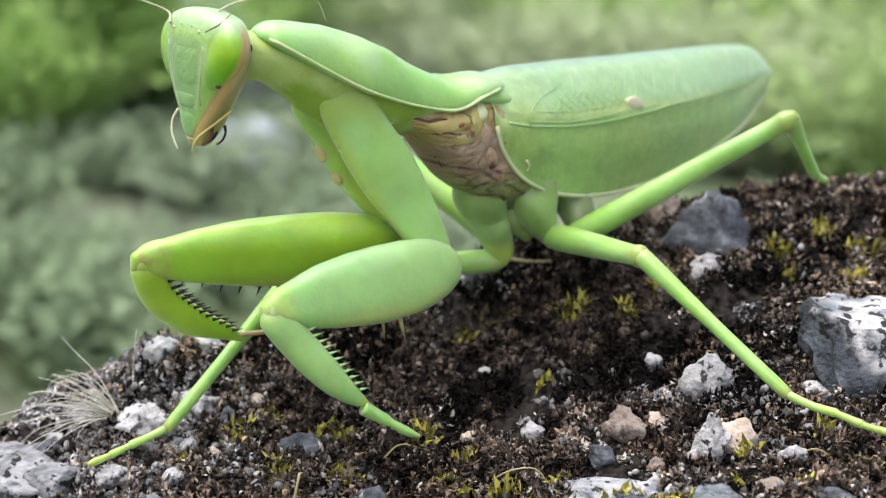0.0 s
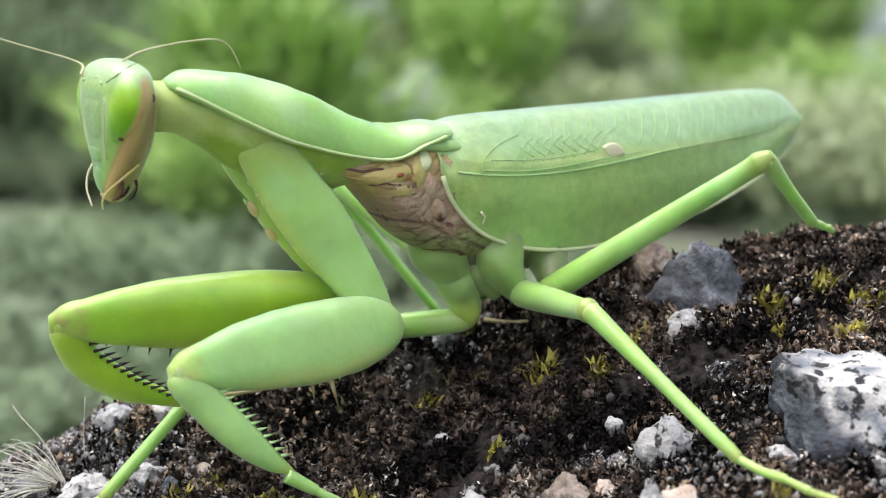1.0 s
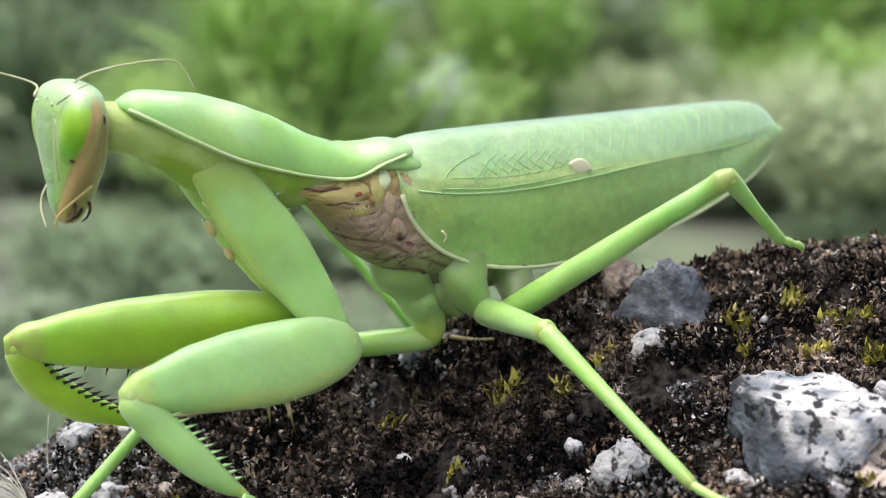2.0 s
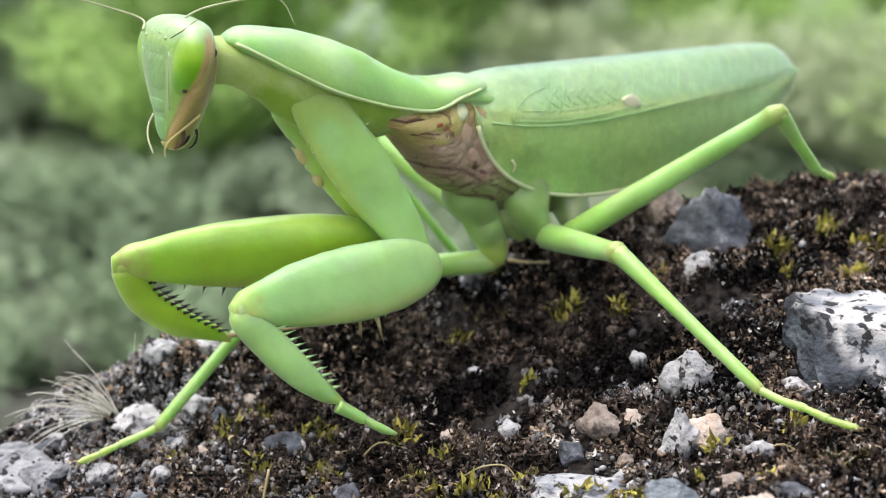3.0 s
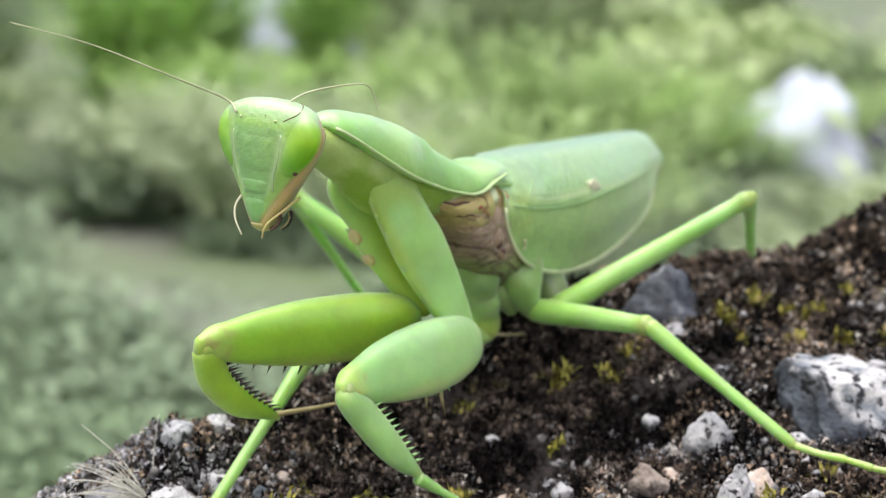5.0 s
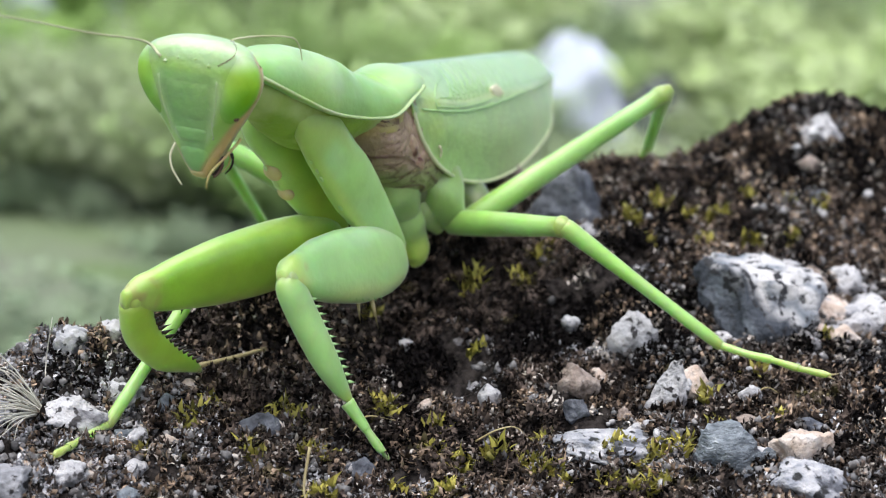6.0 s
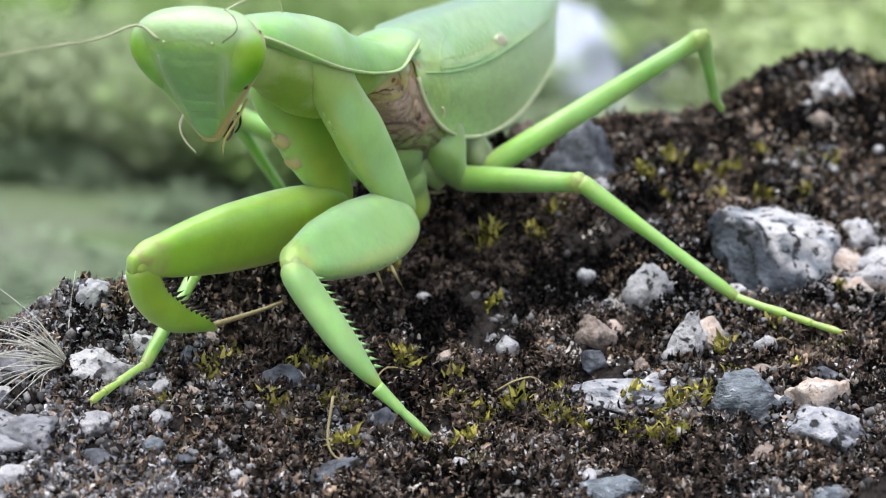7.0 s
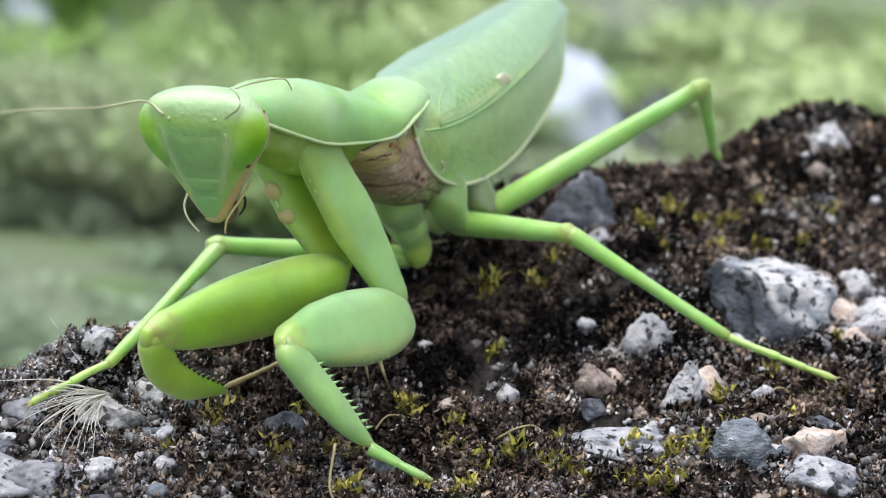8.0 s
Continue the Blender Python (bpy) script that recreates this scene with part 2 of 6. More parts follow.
def loft(rows, seg=16, steps=4, up=(0, 0, 1), power=2.0, wobble=0.0, seed=0):
    """A closed body through sections (x, y, z, half width, height above, height below)."""
    pts = spline(rows, steps)
    pts[:, 3:] = np.maximum(pts[:, 3:], 0.004)
    verts, faces = [], []
    rings = len(pts)
    for i, r in enumerate(pts):
        a, b = pts[max(i - 1, 0)][:3], pts[min(i + 1, rings - 1)][:3]
        t = Vector(b - a).normalized()
        side = t.cross(Vector(up)).normalized()
        top = side.cross(t)
        c = Vector(r[:3])
        for k in range(seg):
            g = 2 * math.pi * k / seg
            cs, sn = math.cos(g), math.sin(g)
            ex = 2.0 / power
            cs, sn = math.copysign(abs(cs) ** ex, cs), math.copysign(abs(sn) ** ex, sn)
            p = c + side * (r[3] * cs) + top * ((r[4] if sn > 0 else r[5]) * sn)
            if wobble:
                p += noise.noise_vector(p * 3.0 + Vector((seed, 0, 0))) * wobble
            verts.append(p)
    for i in range(rings - 1):
        for k in range(seg):
            j = (k + 1) % seg
            faces.append((i * seg + k, i * seg + j, (i + 1) * seg + j, (i + 1) * seg + k))
    faces.append(tuple(range(seg))[::-1])
    faces.append(tuple((rings - 1) * seg + k for k in range(seg)))
    return verts, faces


def tube(points, r0, r1, seg=8, steps=4, up=(0, 0, 1)):
    n = len(points)
    rows = [(*p, *([r0 + (r1 - r0) * i / (n - 1)] * 3)) for i, p in enumerate(points)]
    return loft(rows, seg, steps, up)


def ball(c, r, seg=16, rings=10, axes=None):
    axes = axes or (Vector((1, 0, 0)), Vector((0, 1, 0)), Vector((0, 0, 1)))
    verts, faces = [], []
    for i in range(rings + 1):
        th = math.pi * i / rings
        for k in range(seg):
            g = 2 * math.pi * k / seg
            q = (math.sin(th) * math.cos(g), math.sin(th) * math.sin(g), math.cos(th))
            verts.append(Vector(c) + axes[0] * (r[0] * q[0]) + axes[1] * (r[1] * q[1]) + axes[2] * (r[2] * q[2]))
    for i in range(rings):
        for k in range(seg):
            j = (k + 1) % seg
            faces.append((i * seg + k, (i + 1) * seg + k, (i + 1) * seg + j, i * seg + j))
    return verts, faces


def spike(base, tip, r, seg=6):
    base, tip = Vector(base), Vector(tip)
    t = (tip - base).normalized()
    s = t.orthogonal().normalized()
    u = t.cross(s)
    v = [base + (s * math.cos(2 * math.pi * k / seg) + u * math.sin(2 * math.pi * k / seg)) * r for k in range(seg)] + [tip]
    return v, [(k, (k + 1) % seg, seg) for k in range(seg)] + [tuple(range(seg))[::-1]]


def part(name, shape, mat, parent, label=""):
    return finish(name, shape[0], shape[1], mat, parent, label)


# ---- the rock ----
GROUND_Z = -16.0


def soft_step(x, a, b):
    t = min(max((x - a) / (b - a), 0.0), 1.0)
    return t * t * (3 - 2 * t)


def rock_base(x, y):
    z = 0.12 + (0.30 * min(x, 2.5) if x > 0 else 0.18 * x) + max(x - 2.5, 0) * 0.15
    ridge = 1.0 + 1.0 * soft_step(x, -4.5, 1.0) - 0.6 * soft_step(-x, 4.2, 6.0)
    z += 0.36 * min(y, ridge) if y > 0 else 0.3 * max(y, -2.0) + 0.15 * min(y + 2.0, 0)
    z += 0.16 * math.exp(-((x - 0.2) ** 2 / 2.0 + (y - 1.3) ** 2 / 0.5))
    if y > ridge:
        z -= 0.55 * (y - ridge) ** 1.5
    if x < -5.0:
        z -= 0.32 * (-5.0 - x) ** 1.6
    z += 0.75 * math.exp(-((x - 7.4) ** 2 / 2.2 + (y - 1.4) ** 2 / 2.0))
    z += 0.32 * math.exp(-((x + 3.8) ** 2 / 0.35 + (y - 0.8) ** 2 / 0.20)) + 0.25 * math.exp(-((x - 2.7) ** 2 / 0.6 + (y - 0.35) ** 2 / 0.5))
    z -= 0.14 * math.exp(-((x - 3.2) ** 2 / 0.5 + (y + 3.3) ** 2 / 0.8))
    z -= 0.24 * math.exp(-((x - 5.8) ** 2 / 0.45 + (y - 2.2) ** 2 / 0.8)) + 0.08 * soft_step(x, 6.4, 7.0)
    if y < -7:
        z -= 0.8 * (-7 - y) ** 1.7
    if x > 9:
        z -= 0.6 * (x - 9) ** 1.6
    return max(z, GROUND_Z - 1.0)


def rock_height(x, y):
    p = Vector((x, y, 0.0))
    z = rock_base(x, y)
    z += 0.16 * noise.noise(p * 0.9 + Vector((3, 1, 0))) + 0.10 * noise.noise(p * 2.3) + 0.07 * noise.noise(p * 5.5)
    z += 0.24 * abs(noise.noise(p * 5.0)) + 0.07 * noise.noise(p * 14.0) - 0.10
    return z


def grid_lines(lo, a, b, hi, fine, coarse):
    out = [lo]
    while out[-1] < hi:
        x = out[-1]
        d = fine if a <= x < b else min(coarse, fine + 0.18 * max(a - x, x - b, 0))
        out.append(x + max(d, fine))
    return out


def build_rock():
    xs, ys = grid_lines(-14, -6.2, 8.5, 18, 0.05, 0.8), grid_lines(-13, -5.5, 3.2, 13, 0.05, 0.8)
    verts = [(x, y, rock_height(x, y)) for y in ys for x in xs]
    w = len(xs)
    faces = [(j * w + i, j * w + i + 1, (j + 1) * w + i + 1, (j + 1) * w + i) for j in range(len(ys) - 1) for i in range(w - 1)]
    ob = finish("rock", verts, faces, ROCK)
    return tagged(ob, "dark weathered rock crusted with moss and pebbles", "rock")


rock = build_rock()

# ---- the ground far below ----


def build_ground():
    verts, faces, n = [], [], 60
    for j in range(n + 1):
        for i in range(n + 1):
            u, v = i / n * 2 - 1, j / n * 2 - 1
            x, y = math.copysign(abs(u) ** 3, u) * 60000, math.copysign(abs(v) ** 3, v) * 60000
            verts.append((x, y, GROUND_Z + 1.5 * noise.noise(Vector((x, y, 0)) * 0.02)))
    faces = [(j * (n + 1) + i, j * (n + 1) + i + 1, (j + 1) * (n + 1) + i + 1, (j + 1) * (n + 1) + i) for j in range(n) for i in range(n)]
    return tagged(finish("ground", verts, faces, SOIL), "bare soil with patches of low green growth", "ground", kind="structure")


build_ground()

# ---- stones, moss and clutter on the rock ----
def ico(level):
    bm = bmesh.new()
    bmesh.ops.create_icosphere(bm, subdivisions=level, radius=1.0)
    v = [p.co.copy() for p in bm.verts]
    f = [tuple(p.index for p in q.verts) for q in bm.faces]
    bm.free()
    return v, f


ICO3, ICO2, ICO1 = ico(4), ico(3), ico(1)


def build_stone(x, y, w, h, kind, mat, label, sharp, seed):
    """A broken pebble: a ball cut by random planes and roughened."""
    rng = random.Random(seed)
    planes = [(Vector((rng.gauss(0, 1), rng.gauss(0, 1), rng.gauss(0, 1))).normalized(), rng.uniform(0.5, 0.85)) for _ in range(sharp)]
    rough = 1.0 if kind == "dark" and w > 1 else 0.62 if kind == "slate" else 0.40 if kind in ("grey", "dark") else 0.75
    deep = w * rng.uniform(0.7, 0.95)
    verts = []
    off = Vector((seed * 1.7, seed * 0.3, 0))
    ball_of = ICO3 if w > 0.35 else ICO2
    for p in ball_of[0]:
        q = p.copy()
        for n, d in planes:
            k = q.dot(n)
            if k > d:
                q -= n * (k - d) * 0.92
        q *= 1 + rough * (0.30 * noise.noise(p * 1.3 + off) + 0.20 * noise.noise(p * 2.7 + off) - 0.20 * abs(noise.noise(p * 4.5 + off))) + 0.07 * noise.noise(p * 9 + off) + 0.05 * noise.noise(p * 19 + off) - 0.05 * abs(noise.noise(p * 30 + off))
        verts.append((q.x * w * 0.54, q.y * deep * 0.54, q.z * h * 0.62))
    ob = finish("pebble" if w < 0.9 else "stone", verts, ball_of[1], mat, None, "", True)
    ob.matrix_world = pose(x * CM, y * CM, (rock_height(x, y) - h * 0.02) * CM, rng.uniform(-12, 12), rng.uniform(-12, 12), rng.uniform(-40, 10))
    if mat == SLATE:
        ob.rotation_euler = (0, radians(6), radians(20))

        def tone(p):
            k = p[0] / w + 0.45 * p[2] / h + 0.05 + 0.22 * noise.noise(Vector(p) * 2.2) + 0.10 * noise.noise(Vector(p) * 6.0)
            c = mixed((0.055, 0.062, 0.075), (0.60, 0.58, 0.565), soft_step(k, -0.16, -0.02))
            c = mixed(c, (0.58, 0.43, 0.33), soft_step(p[0] / w - 0.5 * p[2] / h, 0.30, 0.48))
            return mixed(c, (0.20, 0.22, 0.25), soft_step(noise.noise(Vector(p) * 3.5), 0.10, 0.3))
        pigmented(ob, tone)
    return tagged(ob, label, "stone", "stones set in the moss")


STONE_KINDS = {
    "white": (WHITE_STONE, "rough white pebble bedded in dark moss", 9), "speckled": (SPECKLED, "white stone speckled with black, bedded in moss", 6),
    "grey": (GREY_STONE, "blue-grey angular pebble bedded in moss", 16), "pink": (PINK_STONE, "pinkish cream pebble bedded in moss", 9),
    "dark": (DARK_STONE, "dark grey pebble half sunk in moss", 14), "crust": (SPECKLED, "flat whitish crust of crumbled stone", 5),
    "brown": (BROWN_STONE, "brown pebble beside a dark stone", 4), "slate": (SLATE, "large stone, dark slate on one face, white and speckled on top", 12),
    "slab": (SLAB, "flat grey slab crusted with lichen", 6)}
STONES = [
    (4.12, -1.32, 2.12, 1.50, "slate"), (5.25, -2.05, 0.93, 0.66, "white"), (5.05, -1.2, 0.51, 0.44, "brown"), (2.24, -1.40, 0.62, 0.80, "white"),
    (2.57, -1.73, 0.25, 0.20, "white"), (1.73, -0.79, 0.30, 0.18, "white"), (1.93, -2.45, 0.52, 0.85, "white"), (2.24, -2.52, 0.68, 0.46, "pink"),
    (1.53, -1.66, 0.34, 0.27, "pink"), (1.17, -1.79, 0.50, 0.42, "brown"), (0.85, -2.29, 0.38, 0.29, "dark")]
STONES += [
    (0.92, -2.80, 1.15, 0.26, "crust"), (1.66, -3.85, 0.74, 0.60, "grey"), (2.41, -4.17, 0.74, 0.75, "pink"), (2.12, -4.67, 0.80, 0.42, "crust"),
    (0.28, -1.47, 0.32, 0.30, "white"), (0.10, -1.52, 0.15, 0.2, "white"), (-0.10, -0.10, 0.19, 0.19, "white"), (-1.56, -1.85, 0.48, 0.36, "dark"),
    (-1.23, -3.00, 0.29, 0.14, "white"), (-0.11, -4.14, 0.90, 0.45, "grey"), (1.43, -5.50, 0.57, 0.30, "grey"), (2.58, 0.30, 0.46, 0.40, "white")]
STONES += [
    (2.88, 1.12, 1.20, 1.25, "dark"), (7.02, 1.05, 0.64, 0.55, "white"), (-4.06, 0.00, 0.84, 0.60, "white"), (-3.38, 0.15, 0.55, 0.36, "white"),
    (-3.09, -0.23, 0.27, 0.28, "grey"), (-3.86, -0.78, 0.22, 0.20, "white"), (-3.53, -0.61, 0.24, 0.20, "white"), (-3.30, 0.86, 0.46, 0.34, "white"),
    (-3.88, 0.72, 0.50, 0.42, "speckled"), (-5.00, -0.90, 0.70, 0.30, "slab"), (-4.40, -1.30, 0.62, 0.28, "dark"), (-2.28, -0.86, 0.62, 0.34, "dark")]
STONES += [
    (-2.39, -2.66, 0.63, 0.26, "dark"), (3.75, -1.95, 0.40, 0.26, "white"), (4.45, -1.95, 0.50, 0.29, "pink"), (-3.00, -1.16, 0.14, 0.14, "white"),
    (1.60, -2.83, 0.32, 0.25, "dark"), (-0.43, -1.23, 0.22, 0.16, "pink"), (-5.30, -0.25, 1.60, 0.46, "slab"),
    (2.35, 1.75, 0.45, 0.50, "brown"), (-0.05, 1.35, 0.45, 0.25, "speckled"), (3.30, -1.75, 0.40, 0.28, "white"), (-5.75, -0.75, 0.55, 0.28, "speckled"), (-6.15, -1.45, 0.5, 0.26, "pink"), (-5.5, -1.3, 0.4, 0.2, "slab")]

STONES += [(4.95, -1.72, 0.85, 0.45, "pink"), (4.62, -2.25, 0.55, 0.32, "pink"), (5.5, -1.35, 0.6, 0.5, "white"), (4.15, -2.25, 0.32, 0.22, "white"), (-4.75, 0.35, 0.55, 0.34, "slab"),
           (-3.70, -0.98, 0.34, 0.22, "white"), (-5.25, -1.25, 0.34, 0.22, "white"), (-3.2, -0.75, 0.22, 0.18, "pink"), (-3.9, -1.35, 0.30, 0.2, "grey")]

PEBBLE_BEDS = [(2.6, -3.9, 1.5, 1.4, 26), (-4.4, -0.5, 1.3, 1.0, 26), (5.2, -1.7, 0.9, 0.8, 16), (0.4, -3.4, 1.6, 0.9, 10), (-2.6, -2.2, 1.4, 0.9, 8), (6.6, 0.6, 1.0, 0.7, 8), (1.6, -2.5, 0.9, 0.5, 8)]


def pebble_beds():
    rng = random.Random(17)
    out = []
    for cx, cy, rx, ry, n in PEBBLE_BEDS:
        for k in range(n):
            w = 0.12 + 0.30 * rng.random() ** 2
            out.append((rng.gauss(cx, rx * 0.5), rng.gauss(cy, ry * 0.5), w, w * rng.uniform(0.5, 0.8), rng.choice(("white", "grey", "pink", "brown", "white", "dark", "speckled"))))
    return out


STONES += pebble_beds()


def build_stones():
    for k, (x, y, w, h, kind) in enumerate(STONES):
        mat, label, sharp = STONE_KINDS[kind]
        build_stone(x, y, w, h, kind, mat, label, sharp, k + 5)


build_stones()


def rock_patch():
    """Heights on a regular lattice, for strewing."""
    xs, ys = np.arange(-7, 9.01, 0.05), np.arange(-6, 3.51, 0.05)
    return xs, ys, np.array([[rock_height(x, y) for x in xs] for y in ys])


PATCH = rock_patch()


def strewn_height(x, y):
    xs, ys, z = PATCH
    i, j = np.clip((x - xs[0]) / 0.05, 0, len(xs) - 1.001), np.clip((y - ys[0]) / 0.05, 0, len(ys) - 1.001)
    a, b = i.astype(int), j.astype(int)
    u, v = i - a, j - b
    return z[b, a] * (1 - u) * (1 - v) + z[b, a + 1] * u * (1 - v) + z[b + 1, a] * (1 - u) * v + z[b + 1, a + 1] * u * v


def mesh_arrays(name, co, faces_flat, sizes, mat):
    me = bpy.data.meshes.new(name)
    me.vertices.add(len(co))
    me.vertices.foreach_set("co", (co * CM).ravel())
    me.loops.add(len(faces_flat))
    me.loops.foreach_set("vertex_index", faces_flat)
    me.polygons.add(len(sizes))
    me.polygons.foreach_set("loop_start", np.concatenate([[0], np.cumsum(sizes)[:-1]]))
    me.polygons.foreach_set("loop_total", sizes)
    me.materials.append(mat)
    me.update(calc_edges=True)
    me.validate()
    return me


def blades(rng, x, y, z, length, width, lean, curl):
    """Curled strands of three joints each, as one set of arrays."""
    n = len(x)
    g = rng.uniform(0, 2 * math.pi, n)
    twist = rng.normal(0, 0.9, n)
    p = np.stack([x, y, z], 1)
    side = np.stack([-np.sin(g), np.cos(g), np.zeros(n)], 1) * (width / 2)[:, None]
    co = np.zeros((n, 7, 3))
    for k in range(3):
        w = (0.8, 1.0, 0.75)[k]
        co[:, 2 * k], co[:, 2 * k + 1] = p - side * w, p + side * w
        a, d = lean + curl * k, g + twist * k
        p = p + np.stack([np.cos(d) * np.sin(a), np.sin(d) * np.sin(a), np.cos(a)], 1) * (length / 3)[:, None]
    co[:, 6] = p
    i = (np.arange(n) * 7)[:, None]
    flat = np.hstack([i + [[0, 1, 3, 2]], i + [[2, 3, 5, 4]], i + [[4, 5, 6]]]).ravel()
    return co.reshape(-1, 3), flat, np.tile([4, 4, 3], n)


def build_moss(name, count, seed, mat, label, size, patchy, lo, bias=None, end=8.6):
    rng = np.random.default_rng(seed)
    count = int(count * 1.5)
    x, y = rng.uniform(-6.6, end, count), rng.uniform(-5.6, 2.9, count)
    keep = np.ones(count, bool)
    for sx, sy, w, h, kind in STONES:
        keep &= (x - sx) ** 2 + (y - sy) ** 2 > (0.37 * w) ** 2
    f = np.array([noise.noise(Vector((a, b, seed)) * patchy) for a, b in zip(x, y)])
    if bias:
        f += bias(x, y)
    keep &= f > lo
    # Moss only on lumps; bare near-black rock stands in for shadow between them.
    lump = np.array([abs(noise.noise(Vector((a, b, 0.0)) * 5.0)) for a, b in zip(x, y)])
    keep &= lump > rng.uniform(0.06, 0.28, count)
    x, y = x[keep], y[keep]
    n = len(x)
    z = strewn_height(x, y) + rng.uniform(-0.02, 0.05, n)
    co, flat, sizes = blades(rng, x, y, z, rng.uniform(0.6, 1.6, n) * size, rng.uniform(0.5, 1.4, n) * size * 0.48, rng.uniform(0.5, 1.9, n), rng.uniform(-2.0, 2.2, n))
    return tagged(new(name, mesh_arrays(name, co, flat, sizes, mat)), label, "moss", kind="stuff")


def belly_shade_bias(x, y):
    """Fewer pale tips under the mantis, darkening the rock there as its contact shadow; more towards the far crest and
    the front.
    """
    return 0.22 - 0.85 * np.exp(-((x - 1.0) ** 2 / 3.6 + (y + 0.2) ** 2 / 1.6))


def crusted(x, y):
    """Little moss where the crust of lichen lies bare."""
    return np.where(x < -3.9, -0.55, 0.0)


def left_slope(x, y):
    # The exp term thins the lichen for the same painted shade under the mantis.
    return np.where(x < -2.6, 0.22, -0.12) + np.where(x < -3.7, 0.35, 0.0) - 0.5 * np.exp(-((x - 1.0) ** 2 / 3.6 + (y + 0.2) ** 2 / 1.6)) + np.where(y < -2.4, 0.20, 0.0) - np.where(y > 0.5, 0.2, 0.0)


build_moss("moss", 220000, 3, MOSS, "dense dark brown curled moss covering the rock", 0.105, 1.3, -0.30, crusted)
build_moss("dry_moss", 90000, 8, BROWNMOSS, "dry rusty brown moss tips on the rock", 0.105, 1.6, 0.06, belly_shade_bias)
build_moss("pale_moss", 80000, 15, PALEMOSS, "bleached grey-brown dead moss tips on the rock", 0.085, 2.0, 0.12, belly_shade_bias)
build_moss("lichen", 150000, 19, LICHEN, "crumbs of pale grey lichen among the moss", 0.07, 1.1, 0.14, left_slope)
build_moss("lichen_crust", 36000, 23, LICHEN, "pale grey lichen crust on the bare end of the rock", 0.09, 1.5, -0.15, end=-3.7)


def build_gravel():
    rng = np.random.default_rng(12)
    n = 34000
    x, y = rng.uniform(-6.4, 8.4, n), rng.uniform(-5.6, 2.5, n)
    near = np.zeros(n)
    for sx, sy, w, h, kind in STONES:
        near = np.maximum(near, np.exp(-((x - sx) ** 2 + (y - sy) ** 2) / (0.75 * w + 0.1) ** 2))
    dense = np.array([noise.noise(Vector((a * 0.8, b * 0.8, 5.0))) + 0.6 * noise.noise(Vector((a * 2.6, b * 2.6, 9.0))) for a, b in zip(x, y)])
    dense += np.where(y < -1.8, 0.15, 0) + np.where(x < -3.0, 0.52, 0) + np.where(x < -4.0, 0.35, 0) + np.where((x < -1.5) & (y < -1.0), 0.18, 0) + np.where((x > 4.3) & (y < -1.0), 0.25, 0) + np.where((x > 1.4) & (y < -2.2), 0.22, 0) + 0.55 * near
    keep = dense > 0.33 + 0.3 * rng.random(n)
    x, y = x[keep], y[keep]
    n = len(x)
    z = strewn_height(x, y) + 0.03
    r = 0.013 + 0.06 * rng.random(n) ** 4.0
    v = np.array([tuple(p) for p in ICO1[0]])
    co = v[None] * r[:, None, None] * rng.uniform(0.55, 1.15, (n, len(v), 1)) * rng.uniform(0.6, 1.3, (n, 1, 3)) + np.stack([x, y, z], 1)[:, None]
    k = (np.arange(n) * len(v))[:, None, None]
    flat = (np.array(ICO1[1])[None] + k).ravel()
    return tagged(new("gravel", mesh_arrays("gravel", co.reshape(-1, 3), flat, np.full(n * len(ICO1[1]), 3), GRAVEL)), "fine white, grey and pink grit in the moss", "gravel", kind="stuff")


build_gravel()


def build_tuft(x, y, seed, count, size, mat, label):
    rng = np.random.default_rng(seed)
    g, d = rng.uniform(0, 2 * math.pi, count), 0.16 * rng.random(count) ** 0.5 * size / 0.3
    px, py = x + np.cos(g) * d, y + np.sin(g) * d
    z = strewn_height(px, py) - 0.02
    co, flat, sizes = blades(rng, px, py, z, rng.uniform(0.5, 1.1, count) * size, rng.uniform(0.045, 0.085, count), rng.uniform(0.05, 1.0, count), rng.uniform(-0.1, 0.6, count))
    ob = new("moss_tuft", mesh_arrays("moss_tuft", co - np.array([x, y, 0]), flat, sizes, mat))
    ob.location = cm((x, y, 0))
    return tagged(ob, label, "moss", "tufts of brighter moss")


TUFTS = [(-0.75, -2.08), (-0.62, -2.34), (-0.26, -2.44), (0.05, -2.63), (0.77, -3.07), (0.92, -3.36), (4.56, 0.72), (4.88, 0.60), (5.45, -0.29), (0.94, -3.7), (0.48, -0.72),
         (-1.87, -1.30), (-1.98, -0.72), (6.21, 0.05), (-0.57, -1.61), (0.2, -2.9), (1.2, -3.3), (4.2, 1.0), (-1.4, -2.4), (3.1, -2.6), (-2.6, -0.3), (-0.3, 0.45), (-0.95, -1.2), (3.6, 0.3)]
tuft_rng = random.Random(29)
for cx, cy, rx, ry, n in ((-0.3, -2.6, 1.3, 0.5, 6), (5.0, 0.3, 1.6, 0.7, 6), (0.9, -3.5, 0.9, 0.5, 3), (2.6, -2.9, 1.6, 0.8, 6), (-2.3, -1.0, 0.9, 0.8, 6), (0.5, 0.4, 1.2, 0.6, 4)):
    TUFTS += [(tuft_rng.gauss(cx, rx * 0.6), tuft_rng.gauss(cy, ry * 0.6)) for q in range(n)]
for k, (x, y) in enumerate(TUFTS):
    build_tuft(x, y, k + 40, 40 + (k * 13) % 30, 0.16 + 0.1 * ((k * 7) % 5) / 4, YMOSS, "yellow-green moss tuft among darker moss")


PLUME_AT = (-4.30, 0.10, rock_height(-4.30, 0.10) + 0.06)


